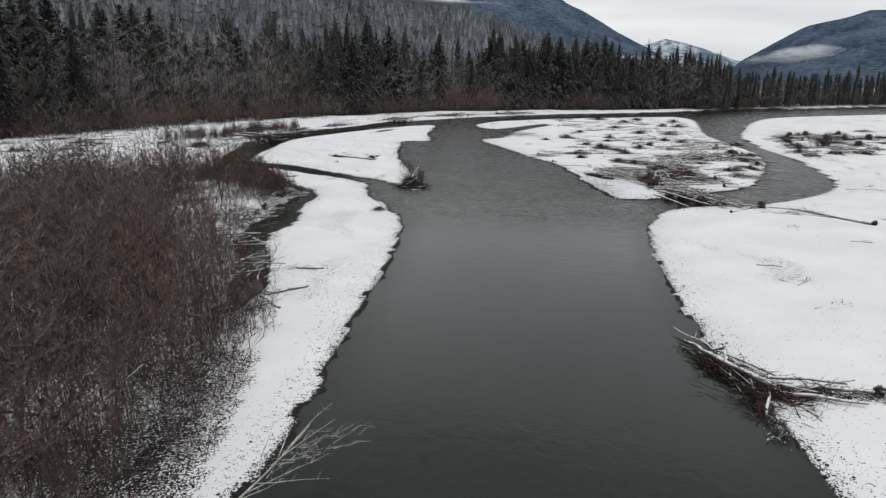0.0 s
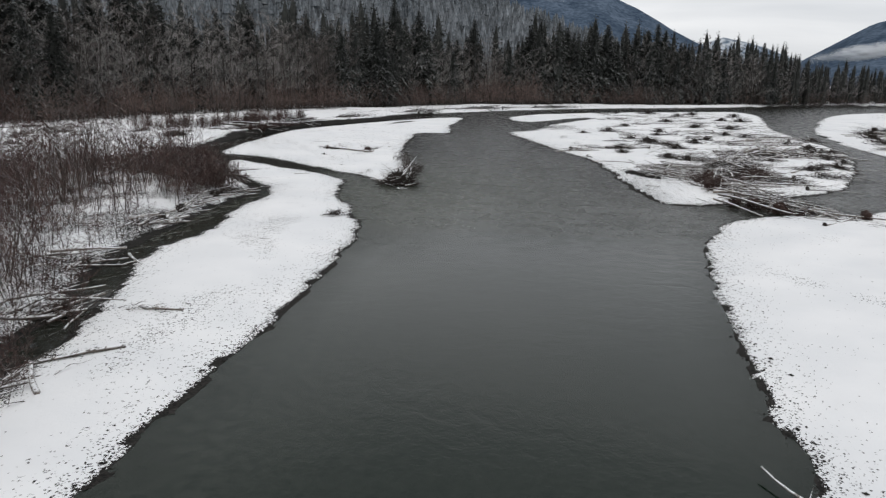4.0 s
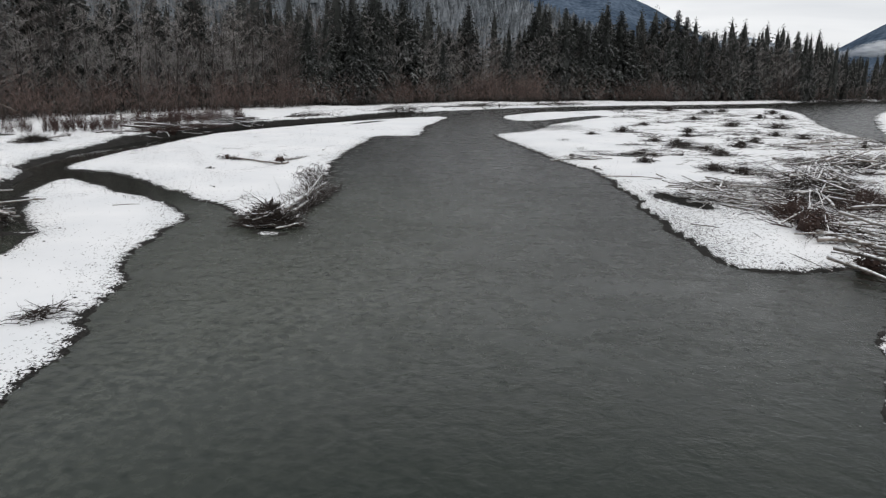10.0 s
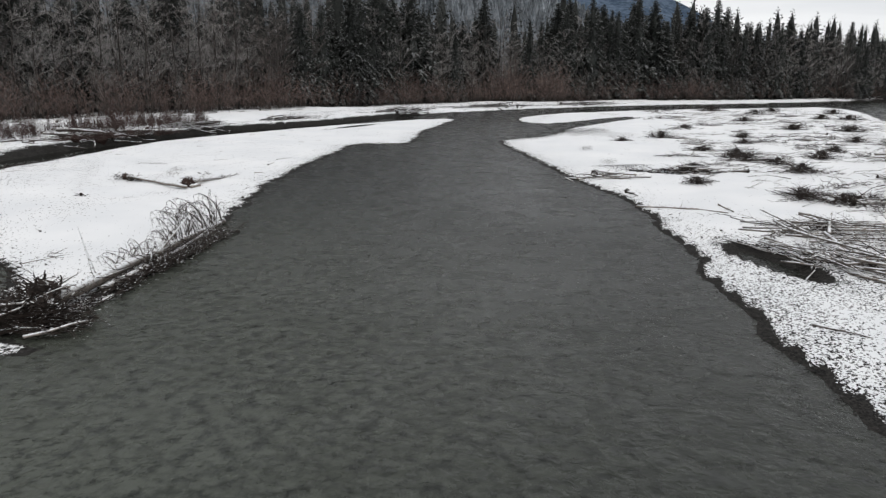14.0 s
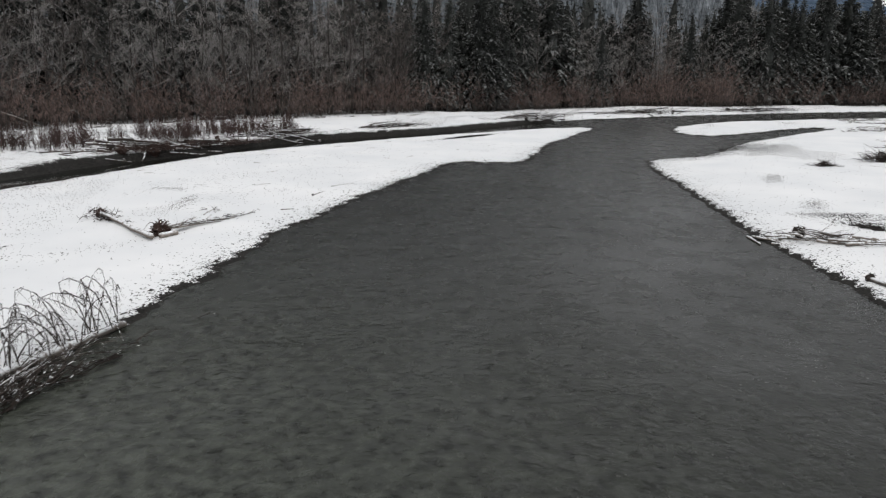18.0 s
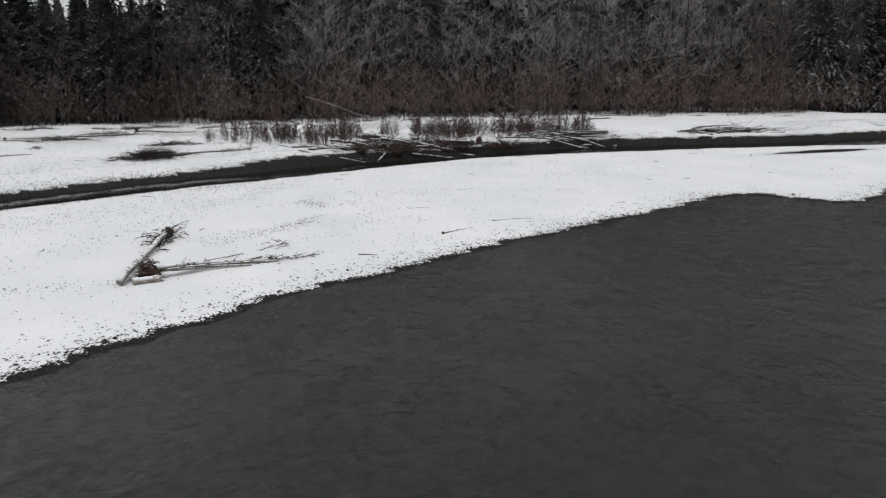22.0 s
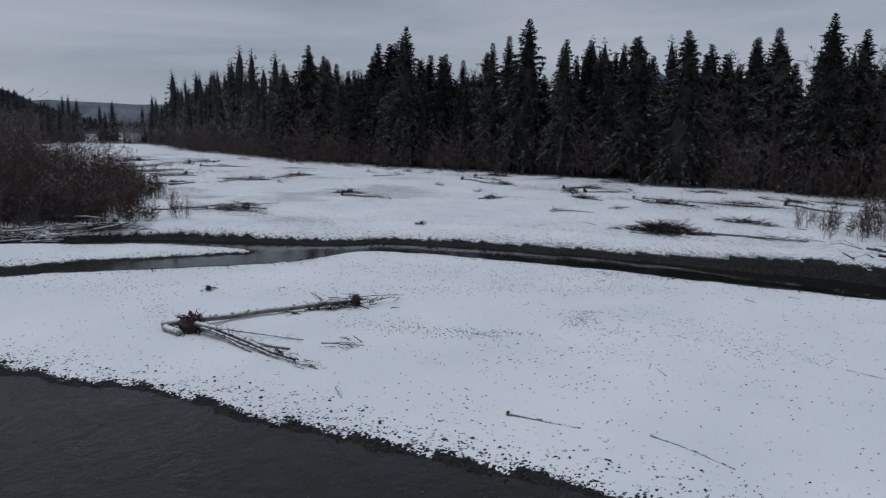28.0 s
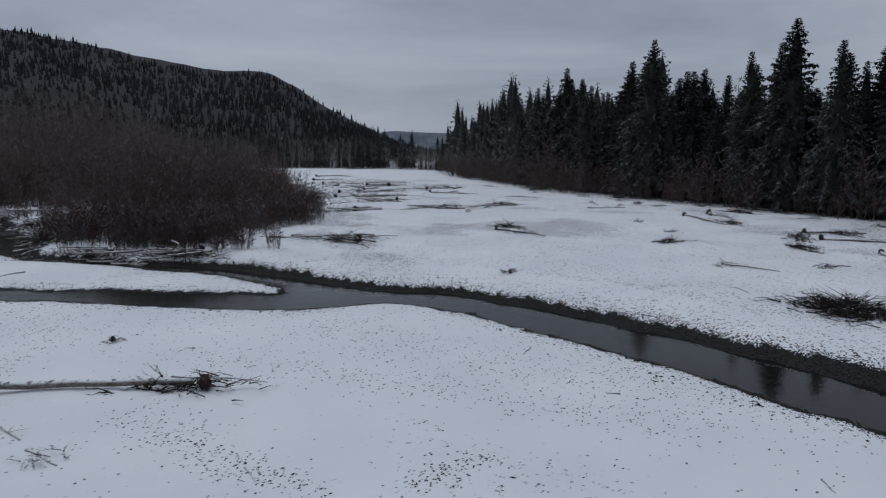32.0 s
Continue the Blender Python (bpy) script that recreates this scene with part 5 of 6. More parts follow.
for i, (x, y) in enumerate(((84, 262), (100, 270), (80, 211), (89, 214), (94, 247), (126, 303), (72, 205), (110, 250), (78, 235), (120, 275), (96, 225))):
    brush_pile(x, y, 40 * i, 6, 4, 1.4, 100 + i, 80, 1.0 if i % 2 else 0, 6 if i % 3 else 0, True)
for i, (x, y, big) in enumerate(((86, 264, 1.3), (89, 243, 1.2), (95, 275, 1.3), (108, 281, 1.4), (94, 254, 1.5), (80, 248, 1.0), (102, 260, 1.2), (76, 226, 1.0), (98, 240, 1.1), (112, 266, 1.3), (86, 232, 0.9), (72, 214, 0.8))):
    brush_pile(x, y, 50 * i, 7 * big, 5 * big, 2.0 * big, 140 + i, 90, 2.4 * big, 7 if i % 2 else 0, True, "tall dark mound of roots and branches on the gravel flat")
jam("log_jam", 84, 216, 35, 22, 9, 30, 20, "scattered bleached logs and branches on the gravel flat", 2, 80, (4, 10), (0.1, 0.25), 1.4)
jam("log_jam", 95, 262, 20, 26, 10, 30, 21, "scattered bleached logs and branches on the gravel flat", 2, 80, (4, 10), (0.1, 0.25), 1.4)

# gravel island: heaps of logs
ISLE = "large heap of bleached logs and dark roots on the gravel island"
jam("log_jam", 17.6, 151.2, -52, 13, 3.2, 62, 30, ISLE, 1, 160, (1.5, 6), (0.035, 0.11), 0.8,
    ((15.2, 163.5, 20.3, 147.0, 0.14, 0.3, 0.3), (13.6, 157.6, 19.4, 146.6, 0.15, 0.2, 0.5), (17.5, 159, 20.2, 146.2, 0.18, 0.6, 0.3)))
jam("log_jam", 19.2, 161.5, -20, 11, 6, 44, 31, ISLE, 1, 140, (1.5, 7), (0.04, 0.12), 0.9)
jam("log_jam", 27.5, 161, 70, 22, 9, 90, 32, ISLE, 4, 200, (2, 9), (0.05, 0.16), 1.9, dark=True)
jam("log_jam", 27.2, 132.5, -62, 19, 5.5, 70, 33, ISLE, 3, 130, (2, 8), (0.04, 0.13), 1.5,
    ((20.8, 138, 27.5, 128.5, 0.2, 0.3, 0.6), (23.5, 136.5, 31.5, 120.8, 0.16, 0.5, 0.5), (24.0, 133, 34.0, 127.5, 0.2, 0.8, 0.2), (22.2, 131.5, 29.5, 123.5, 0.15, 0.2, 0.4)), dark=True)
jam("log_jam", 38.5, 186, 60, 24, 10, 44, 34, ISLE, 2, 150, (4, 11), (0.08, 0.22), 1.5)
jam("log_jam", 48, 222, 62, 34, 12, 34, 35, ISLE, 2, 120, (4, 11), (0.08, 0.22), 1.3)
jam("log_jam", 2.9, 186.0, -8, 7, 1.5, 34, 36, "compact heap of dark and bleached driftwood on the island's shore", 1, 50, (0.8, 2.6), (0.05, 0.13), 0.6)
jam("log_jam", 11.5, 190.0, -8, 7, 1.6, 18, 37, "dark driftwood and roots beside a puddle", 2, 60, (1.5, 4), (0.05, 0.12), 0.6, dark=True)

# the great root masses and pale trunks at the island's head
heap = seat("log_jam", 22.5, 138.0, "tall heap of pale trunks over dark brown root masses", "log jam", "log jams")
RH = random.Random(38)
for x, y, size, up in ((21.8, 145.6, 2.8, 0.8), (20.9, 138.2, 3.0, 0.9), (22.6, 141.5, 2.2, 0.7), (24.5, 128.0, 2.6, 0.6), (22.8, 130.2, 2.2, 0.5), (27.0, 126.0, 2.4, 0.6), (30.5, 155.5, 2.2, 0.6), (35.5, 123.6, 2.0, 0.4)):
    lay(heap, root_mesh(RH, size, SOIL), x, y, up, RH.uniform(0, 360))
for x, y, t, long, wide, tall, count in ((21.6, 141.5, 100, 11, 4.0, 1.9, 260), (25.5, 127.5, -40, 11, 4.5, 1.5, 120), (30, 153, 60, 12, 6, 1.4, 260)):
    lay(heap, branches_mesh(RH, long, wide, tall, count, 0.04, SOIL, 0.35), x, y, 0.1, t)
for x0, y0, x1, y1, r, d0, d1 in ((25.5, 146.0, 28.8, 136.8, 0.24, 0.5, 0.4), (21.0, 135.6, 25.0, 136.3, 0.27, 0.2, 0.3), (20.3, 130.6, 24.2, 122.0, 0.2, 0.4, 0.2), (21.0, 131.8, 27.5, 121.8, 0.24, 0.7, 0.5),
                                 (17.0, 137.4, 20.0, 128.4, 0.08, 0.0, 0.3), (19.4, 139.6, 25.6, 149.5, 0.12, 0.3, 1.6), (20.6, 137.6, 24.2, 150.5, 0.11, 0.4, 1.9), (22.0, 136.4, 23.8, 147.5, 0.1, 0.5, 2.3),
                                 (24.0, 138.5, 20.6, 150.0, 0.12, 0.4, 1.5), (26.2, 134.2, 33.5, 128.4, 0.22, 0.6, 0.4), (23.0, 133.4, 30.5, 138.6, 0.18, 0.8, 0.5), (27.2, 148.4, 36.2, 152.2, 0.2, 0.6, 0.5),
                                 (26.4, 152.4, 35.0, 146.8, 0.17, 0.9, 0.5), (28.5, 144.0, 38.5, 147.5, 0.19, 0.5, 0.3), (31.0, 126.2, 38.6, 121.4, 0.2, 0.4, 0.3)):
    span(heap, RH, x0, y0, x1, y1, r * 0.72, d0, d1, 0.5, 4)
# logs and matted brush that cover the middle of the island
for i in range(120):
    x = RH.uniform(21, 56)
    y = RH.gauss(148 + 1.25 * (x - 21), 17)
    if height(x, y) < 0.3 or y < 143 or x < 14 + max(0, 185 - y) * 0.12:
        continue
    t, l = radians(RH.gauss(20, 42)), RH.uniform(3, 9)
    if i % 5 < 2:
        brush_pile(x, y, math.degrees(t), RH.uniform(4, 9), RH.uniform(1.5, 3.5), RH.uniform(0.5, 1.2), 2000 + i, 44, 1.3 if i % 3 == 0 else 0, 5 if i % 2 else 0, i % 3 != 1, "matted drift of dead branches and roots on the gravel island")
    else:
        driftlog(x, y, x + math.cos(t) * l, y + math.sin(t) * l, RH.uniform(0.07, 0.19), 2200 + i, root=1.2 if i % 6 == 0 else 0, brush=12 if i % 4 == 0 else 0)
driftlog(17.2, 189.6, 8.5, 191.0, 0.25, 42, root=0.9)
driftlog(4.8, 177.8, 5.8, 176.2, 0.16, 43, root=0.9)
driftlog(5.6, 171.2, 12.6, 167.4, 0.13, 44, root=0.5)
driftlog(12.2, 170.4, 13.0, 167.8, 0.12, 45)
driftlog(12.8, 141.0, 14.8, 139.6, 0.07, 46)
R = random.Random(77)
for i, (x, y, s) in enumerate(((10.2, 236, 1.3), (18, 205, 1.3), (3.9, 226, 0.6), (29, 338, 1.8), (57, 303, 1.4), (24, 241, 1), (28.6, 208, 1.2), (19, 201.5, 1), (40, 235, 1), (19.4, 174.5, 1),
                               (22.8, 191, 1), (44, 231, 1), (46, 341, 1.2), (21.8, 199, 0.9), (51, 304, 1.2), (61, 234, 1.2), (33, 219, 1), (15, 214, 0.8), (36, 262, 1.2), (12, 192.5, 0.8),
                               (30, 282, 1.1), (46, 262, 1.3), (52, 205, 1.2), (11.5, 182, 0.7), (22, 226, 0.8), (38, 318, 1.2), (60, 330, 1.4), (16, 262, 0.8))):
    brush_pile(x, y, R.uniform(0, 180), 3.0 * s, 2.4 * s, 1.7 * s, 200 + i, 90, 1.5 * s, 4 * s if i % 2 else 0, True, "dark mound of matted brush stranded on the gravel island")
for i in range(64):
    x, y = R.uniform(12, 62), R.uniform(176, 330)
    if x < 8 + max(0, 205 - y) * 0.1 or x > 58:
        continue
    t, l = radians(R.gauss(30, 45)), R.uniform(2, 7)
    driftlog(x, y, x + math.cos(t) * l, y + math.sin(t) * l, R.uniform(0.04, 0.12), 300 + i, root=0.7 if i % 6 == 0 else 0, brush=12 if i % 3 == 0 else 0)

# drift lines of thin debris across the island
for i in range(90):
    x, y = R.uniform(2, 62), R.uniform(150, 330)
    if height(x, y) < 0.3 or x < 9 + max(0, 210 - y) * 0.12:
        continue
    brush_pile(x, y, R.gauss(25, 25), R.uniform(3, 9), R.uniform(0.7, 2.2), R.uniform(0.25, 0.7), 900 + i, 22, 0, R.choice((0, 0, 3, 5)), False, "flat drift of dead branches and twigs on the gravel island")

# loose sticks strewn between the heaps
sticks = Soup()
for _ in range(2600):
    x, y = R.uniform(8, 64), R.uniform(140, 330)
    if x < 12 + max(0, 200 - y) * 0.16 or fbm(np.array([x * 0.09]), np.array([y * 0.09]), 3, 17)[0] < 0.47 or height(x, y) < 0.25:
        continue
    t, l = R.gauss(0.45, 0.7), R.uniform(0.6, 3.2)
    p = Vector((x, y, height(x, y) + 0.05))
    x2, y2 = x + math.cos(t) * l, y + math.sin(t) * l
    q = Vector((x2, y2, max(height(x2, y2), 0) + R.choice((0.05, 0.05, 0.3, 0.6))))
    sticks.tube([p, p.lerp(q, 0.5) + Vector((R.uniform(-0.1, 0.1), R.uniform(-0.1, 0.1), 0.04)), q], [R.uniform(0.02, 0.06), R.uniform(0.02, 0.05), 0.015], 4, cap=False)
tagged(new("loose_sticks", sticks.mesh("loose_sticks", DRIFT)), "bleached sticks and branches strewn over the gravel island", "driftwood", kind="stuff")

# middle bar: the great snag on its point and the fallen trees
snag = seat("stranded_tree", -21.6, 135.2, "huge snow-capped stranded trunk with dark roots on the bar's point", "tree trunk")
RS = random.Random(9)
span(snag, RS, -21.4, 134.8, -24.9, 155.6, 0.36, 0.35, 0.1, 0.4, 4, "trunk", 0.012)
span(snag, RS, -21.4, 138.0, -23.7, 151.0, 0.2, 0.0, 0.05, 0.5, 3, "log")
for x0, y0, x1, y1, r, d0, d1 in ((-22.8, 132.4, -19.9, 133.4, 0.1, 0.9, 1.0), (-22.7, 131.5, -19.8, 132.2, 0.08, 0.25, 0.3), (-19.8, 131.2, -18.6, 133.6, 0.12, 0.2, 0.25),
                                 (-22.0, 131.6, -20.6, 135.2, 0.07, 0.7, 1.3), (-22.6, 134.8, -21.0, 132.6, 0.09, 0.6, 1.1)):
    span(snag, RS, x0, y0, x1, y1, r * 0.75, d0, d1, 0.6, 3, "log", 0.07)
lay(snag, root_mesh(RS, 2.6), -21.7, 134.4, 0.85, 280)
lay(snag, root_mesh(RS, 2.1), -20.7, 133.4, 0.6, 200)
lay(snag, root_mesh(RS, 1.9), -22.3, 133.2, 0.6, 20)
lay(snag, branches_mesh(RS, 3.9, 2.6, 1.7, 560, 0.035, ROOTS, 0.4), -21.2, 133.0, 0.1, 18)
lay(snag, branches_mesh(RS, 2.8, 2.2, 2.4, 60, 0.03, ROOTS, 0.2), -21.6, 134.2, 0.5, 18)
# added dark tangle stands in for the dark bank cut under the trunk
lay(snag, branches_mesh(RS, 17, 0.8, 0.6, 240, 0.04, ROOTS, 0.9), -21.5, 144.0, 0.05, 96)
lay(snag, branches_mesh(RS, 16, 1.9, 0.8, 110, 0.022), -23.0, 146.5, 0.05, 97)


def arching_branches(seed, count, long, tall):
    """Bare limbs that rise from the trunk and bow over, with hanging twigs."""
    R = random.Random(seed)
    s = Soup()
    for _ in range(count):
        p = Vector((R.uniform(-0.5, 0.5) * long, R.uniform(-0.3, 0.5), 0.1))
        h, reach, az = tall * R.uniform(0.45, 1.1), tall * R.uniform(0.5, 1.1), R.uniform(-0.4, 2.4)
        out = Vector((math.cos(az), math.sin(az), 0)) * reach
        n = 7
        pts = [p + out * (1 - math.cos(1.25 * math.pi * i / n)) * 0.5 + Vector((R.uniform(-0.05, 0.05), R.uniform(-0.05, 0.05), h * math.sin(1.12 * math.pi * 0.78 * i / n))) for i in range(n + 1)]
        s.tube(pts, [0.032, 0.028, 0.025, 0.021, 0.017, 0.012, 0.008, 0.0], 4, cap=False)
        for k in range(16):
            i = 1 + k % 6
            a = pts[i].lerp(pts[i + 1], R.random())
            s.spike(a, a + Vector((R.uniform(-0.5, 0.5), R.uniform(-0.5, 0.5), R.uniform(-1.0, 0.0))) * tall * R.uniform(0.15, 0.4), 0.011)
    return s.mesh("branch_tangle", DEADTWIG)


lay(snag, arching_branches(5, 44, 8.0, 2.2), -24.4, 152.0, 0.1, 98)
lay(snag, arching_branches(6, 22, 7.0, 1.3), -23.0, 144.5, 0.1, 98)

fallen = seat("fallen_tree", -36.2, 167.4, "pale fallen trunk with a torn root end on the snowy bar", "tree trunk")
span(fallen, RS, -35.7, 167.0, -45.0, 170.9, 0.17, 0.12, 0.2, 0.85, 2, "trunk", 0.01)
lay(fallen, root_mesh(RS, 1.05, SOIL), -45.4, 171.1, 0.3, 340)
lay(fallen, branches_mesh(RS, 3.8, 1.2, 0.7, 70, 0.034, ROOTS), -44.0, 170.4, 0.05, 160)
RF = random.Random(19)
lay(fallen, branches_mesh(RF, 3.6, 3.0, 0.8, 34, 0.03, ROOTS, 0.2), -45.6, 171.2, 0.05, 150)
span(fallen, RS, -44.2, 170.2, -47.6, 172.9, 0.05, 0.4, 0.5, 0.3, 0, "branch")
root_tree = seat("uprooted_tree", -36.6, 168.6, "uprooted tree with dark roots and long bare limbs on snow", "tree trunk")
lay(root_tree, root_mesh(RS, 1.75, SOIL), -36.4, 168.5, 0.4, 275)
for k, (x1, y1, r) in enumerate(((-36.6, 175.9, 0.12), (-36.2, 175.2, 0.08), (-36.0, 173.6, 0.07), (-37.4, 174.6, 0.11), (-38.8, 174.0, 0.05), (-37.0, 172.6, 0.07), (-36.3, 177.6, 0.05))):
    span(root_tree, RS, -36.4 - 0.1 * (k % 3), 168.9, x1, y1, r * 1.25, 0.35, 0.02, 0.4, 3, "limb", 0.04)
lay(root_tree, branches_mesh(RS, 3.4, 0.8, 0.3, 26, 0.03, ROOTS, 0.95), -36.5, 175.2, 0.02, 90)
lay(root_tree, branches_mesh(RS, 1.3, 1.1, 0.8, 110, 0.025, SOIL, 0.2), -36.4, 168.5, 0.02, 0)
span(root_tree, RS, -35.5, 167.6, -35.5, 168.9, 0.2, 0.0, 0.0, 0.9, 0, 'log')
lay(root_tree, branches_mesh(RS, 2.2, 0.5, 0.3, 10, 0.018, ROOTS), -36.1, 177.4, 0.03, 88)
driftlog(-39.0, 175.0, -39.9, 176.9, 0.05, 50, "thin dead stick lying on the snowy bar", 0, 8)
driftlog(-35.4, 179.6, -34.8, 180.5, 0.06, 51, "short dead stick lying on the snowy bar")
driftlog(-37.3, 186.4, -37.8, 189.0, 0.06, 52, "small uprooted sapling trunk lying on the snowy bar", 0.35)
driftlog(-38.6, 191.2, -37.9, 194.1, 0.06, 53, "thin dead stick lying on the snowy bar")
brush_pile(-42.5, 161.3, 20, 0.9, 0.6, 0.4, 54, 12, 0.5, 0, True, "small dark torn root lying on the snowy bar")
driftlog(-29.6, 141.2, -28.0, 143.0, 0.05, 55, "small forked dead branch lying on the snow", 0.3, 6)
driftlog(-34.5, 148.0, -35.4, 148.6, 0.07, 56, "small dead branch lying on the snow", 0.25)
for i in range(26):
    x, y = R.uniform(-64, -38), R.uniform(158, 236)
    t, l = R.uniform(0, 6.28), R.uniform(0.4, 1.6)
    driftlog(x, y, x + math.cos(t) * l, y + math.sin(t) * l, R.uniform(0.02, 0.045), 400 + i, "small dead stick lying on the snow", group="small sticks", name="stick")

# west bar and the thicket's edge
brush_pile(-21.8, 108.6, 60, 3.2, 1.6, 0.9, 60, 44, 0.5, 0, True, "small dead shrub stranded on the snowy shore")
driftlog(-24.2, 95.4, -23.4, 95.6, 0.05, 61, "short dead stick lying on the snowy bar")
driftlog(-37.6, 135.6, -35.8, 137.0, 0.06, 62, "thin dead stick lying on the snowy bar")
for i, (x, y, t, l) in enumerate(((-36.6, 99, 80, 10), (-37.8, 108, 100, 10), (-38.6, 116, 75, 9), (-43.5, 128.6, 130, 9), (-50, 133.5, 140, 8), (-33.5, 84, 60, 8), (-28.5, 74, 60, 8), (-24, 62, 70, 8))):
    jam("log_jam", x, y, t, l, 2.6, 15, 70 + i, "dark driftwood and branches caught along the thicket's edge", 1, 60, (2, 6), (0.05, 0.16), 0.7, dark=y > 110)
driftlog(-20.4, 70.0, -25.0, 66.5, 0.13, 63, "fallen alder trunk reaching out of the thicket", 0, 20)
driftlog(-20.8, 76.5, -24.5, 76.0, 0.11, 64, "fallen alder trunk reaching out of the thicket", 0, 14)

# back channel's far bank and the snowy flat behind it
BANK = "snow-capped logs and roots lodged in the cut bank"
jam("log_jam", -75.6, 204.5, 62, 17, 3.6, 22, 80, BANK, 3, 70, (3, 9), (0.08, 0.22), 0.9,
    ((-84.5, 202.2, -72.4, 207.6, 0.34, 0.5, 0.1), (-79.6, 196.8, -73.6, 197.6, 0.2, 0.2, 0.1), (-77.5, 191.5, -72.5, 197.5, 0.15, 0.2, 0.1), (-76.5, 203.0, -72.0, 198.8, 0.24, 0.5, 0.2)), dark=True, wood=WETWOOD)
jam("log_jam", -74.4, 228.5, 68, 15, 3, 18, 81, BANK, 2, 60, (3, 8), (0.08, 0.2), 0.8, ((-75, 226.5, -69.2, 231.0, 0.25, 0.5, 0.1), (-73.5, 224, -70.0, 229.0, 0.2, 0.4, 0.0)), dark=True, wood=WETWOOD)
jam("log_jam", -66.8, 254, 72, 16, 3, 16, 82, BANK, 1, 50, (3, 8), (0.08, 0.2), 0.7, dark=True, wood=WETWOOD)
jam("log_jam", -54, 296, 65, 24, 4, 18, 83, BANK, 2, 60, (3, 9), (0.1, 0.22), 0.8, dark=True, wood=WETWOOD)
jam("log_jam", -36, 333, 50, 30, 5, 26, 84, BANK, 3, 80, (3, 9), (0.1, 0.24), 0.9, dark=True, wood=WETWOOD)
jam("log_jam", -10, 364, 45, 30, 5, 18, 85, BANK, 1, 60, (3, 9), (0.1, 0.22), 0.8, dark=True, wood=WETWOOD)
cut = seat("log_jam", -73.6, 201.5, "snow-capped trunks over dark root masses in the cut bank", "log jam", "log jams")
RC = random.Random(86)
for x, y, size in ((-74.6, 198.0, 2.0), (-73.2, 201.6, 2.3), (-73.6, 204.2, 1.7), (-72.6, 207.6, 1.8), (-72.8, 211.0, 1.6), (-74.0, 214.0, 1.5)):
    lay(cut, root_mesh(RC, size, SOIL), x, y, 0.4, RC.uniform(0, 360))
for x, y, t, long, wide in ((-74.2, 200.5, 65, 9, 2.6), (-73.0, 209.0, 80, 10, 2.4), (-73.2, 217.0, 88, 9, 2.2)):
    lay(cut, branches_mesh(RC, long, wide, 1.1, 200, 0.04, SOIL, 0.4), x, y, 0.1, t)
for x0, y0, x1, y1, r, d0, d1 in ((-80.6, 201.0, -71.6, 208.2, 0.30, 1.0, 0.5), (-76.0, 201.2, -73.6, 204.6, 0.2, 1.0, 0.6), (-72.2, 203.4, -70.6, 208.0, 0.13, 0.3, 0.1), (-78.0, 195.6, -74.4, 199.6, 0.17, 1.1, 0.3), (-82.5, 192.6, -77.0, 196.4, 0.14, 0.2, 0.2)):
    span(cut, RC, x0, y0, x1, y1, r, d0, d1, 0.6, 2, "log", 0.05, WETWOOD)
FLAT = "stranded trunk with torn roots on the snowy flat"
for i, (x0, y0, x1, y1, r, root, br) in enumerate(((-86, 130, -88, 137, 0.16, 1.0, 20), (-133, 120, -127, 130, 0.2, 1.5, 24), (-124.3, 123, -120.6, 134, 0.18, 1.2, 18), (-113, 153, -117, 158, 0.18, 1.3, 30),
                                                   (-95, 146.2, -100.2, 147.6, 0.15, 0, 0), (-108.5, 163.5, -111, 180, 0.16, 0, 40), (-115, 180, -110, 187, 0.18, 1.3, 20), (-81.5, 178.5, -84, 188, 0.14, 0, 30),
                                                   (-92.4, 77, -96, 82, 0.18, 0.9, 16), (-117, 13, -126, 20, 0.25, 1.6, 20), (-115, 56, -121, 62, 0.2, 1.2, 16), (-109, 11, -102, 18, 0.25, 1.5, 20),
                                                   (-122, 103, -128, 106, 0.16, 0, 8), (-120.5, 145.7, -126, 150, 0.18, 1.2, 20), (-107, 163, -103, 167, 0.15, 0.9, 20), (-95, 60, -101, 64, 0.2, 1.0, 16),
                                                   (-106, 38, -112, 33, 0.2, 1.3, 16), (-130, 40, -136, 34, 0.2, 1.0, 16), (-112, -20, -122, -26, 0.25, 1.6, 20), (-126, -60, -136, -50, 0.25, 1.6, 20))):
    driftlog(x0, y0, x1, y1, r, 500 + i, FLAT if root else "thin stranded trunk lying on the snowy flat", root, br, "stranded trunks of the flat", "stranded_tree")
for i, (x, y, t, l) in enumerate(((-92, 80, 20, 16), (-96, 64, 10, 22), (-100, 50, 15, 26), (-112, 24, 10, 30), (-95, 98, 15, 12), (-66, 132, 150, 8), (-122, 42, 20, 22), (-80, 98, 30, 10), (-120, 0, 10, 36), (-108, 95, 20, 10))):
    jam("log_jam", x, y, t, l, 3.5, 12, 880 + i, "dark drift of logs and branches on the snowy flat", 1, 24, (2, 7), (0.06, 0.16), 0.5, dark=True)
for i, (x, y, t, l) in enumerate(((-88.5, 128.4, 100, 5), (-121.2, 150.1, 80, 4), (-119.9, 179.9, 70, 4), (-92.5, 181.1, 80, 6), (-103.6, 169.1, 75, 6), (-112.0, 175.7, 70, 7), (-95.8, 147.7, 30, 3), (-123, 133, 60, 5), (-103.4, 157.7, 60, 5), (-139, 121, 85, 6))):
    brush_pile(x, y, t, l, 1.5, 0.7, 860 + i, 60, 0.6 if i % 3 == 0 else 0, l * 0.8, True, "dark heap of branches stranded on the snowy flat")
brush_pile(-81.2, 176.4, 95, 5.2, 3.0, 1.3, 90, 300, 0.9, 0, True, "large snowy heap of dead branches on the flat")
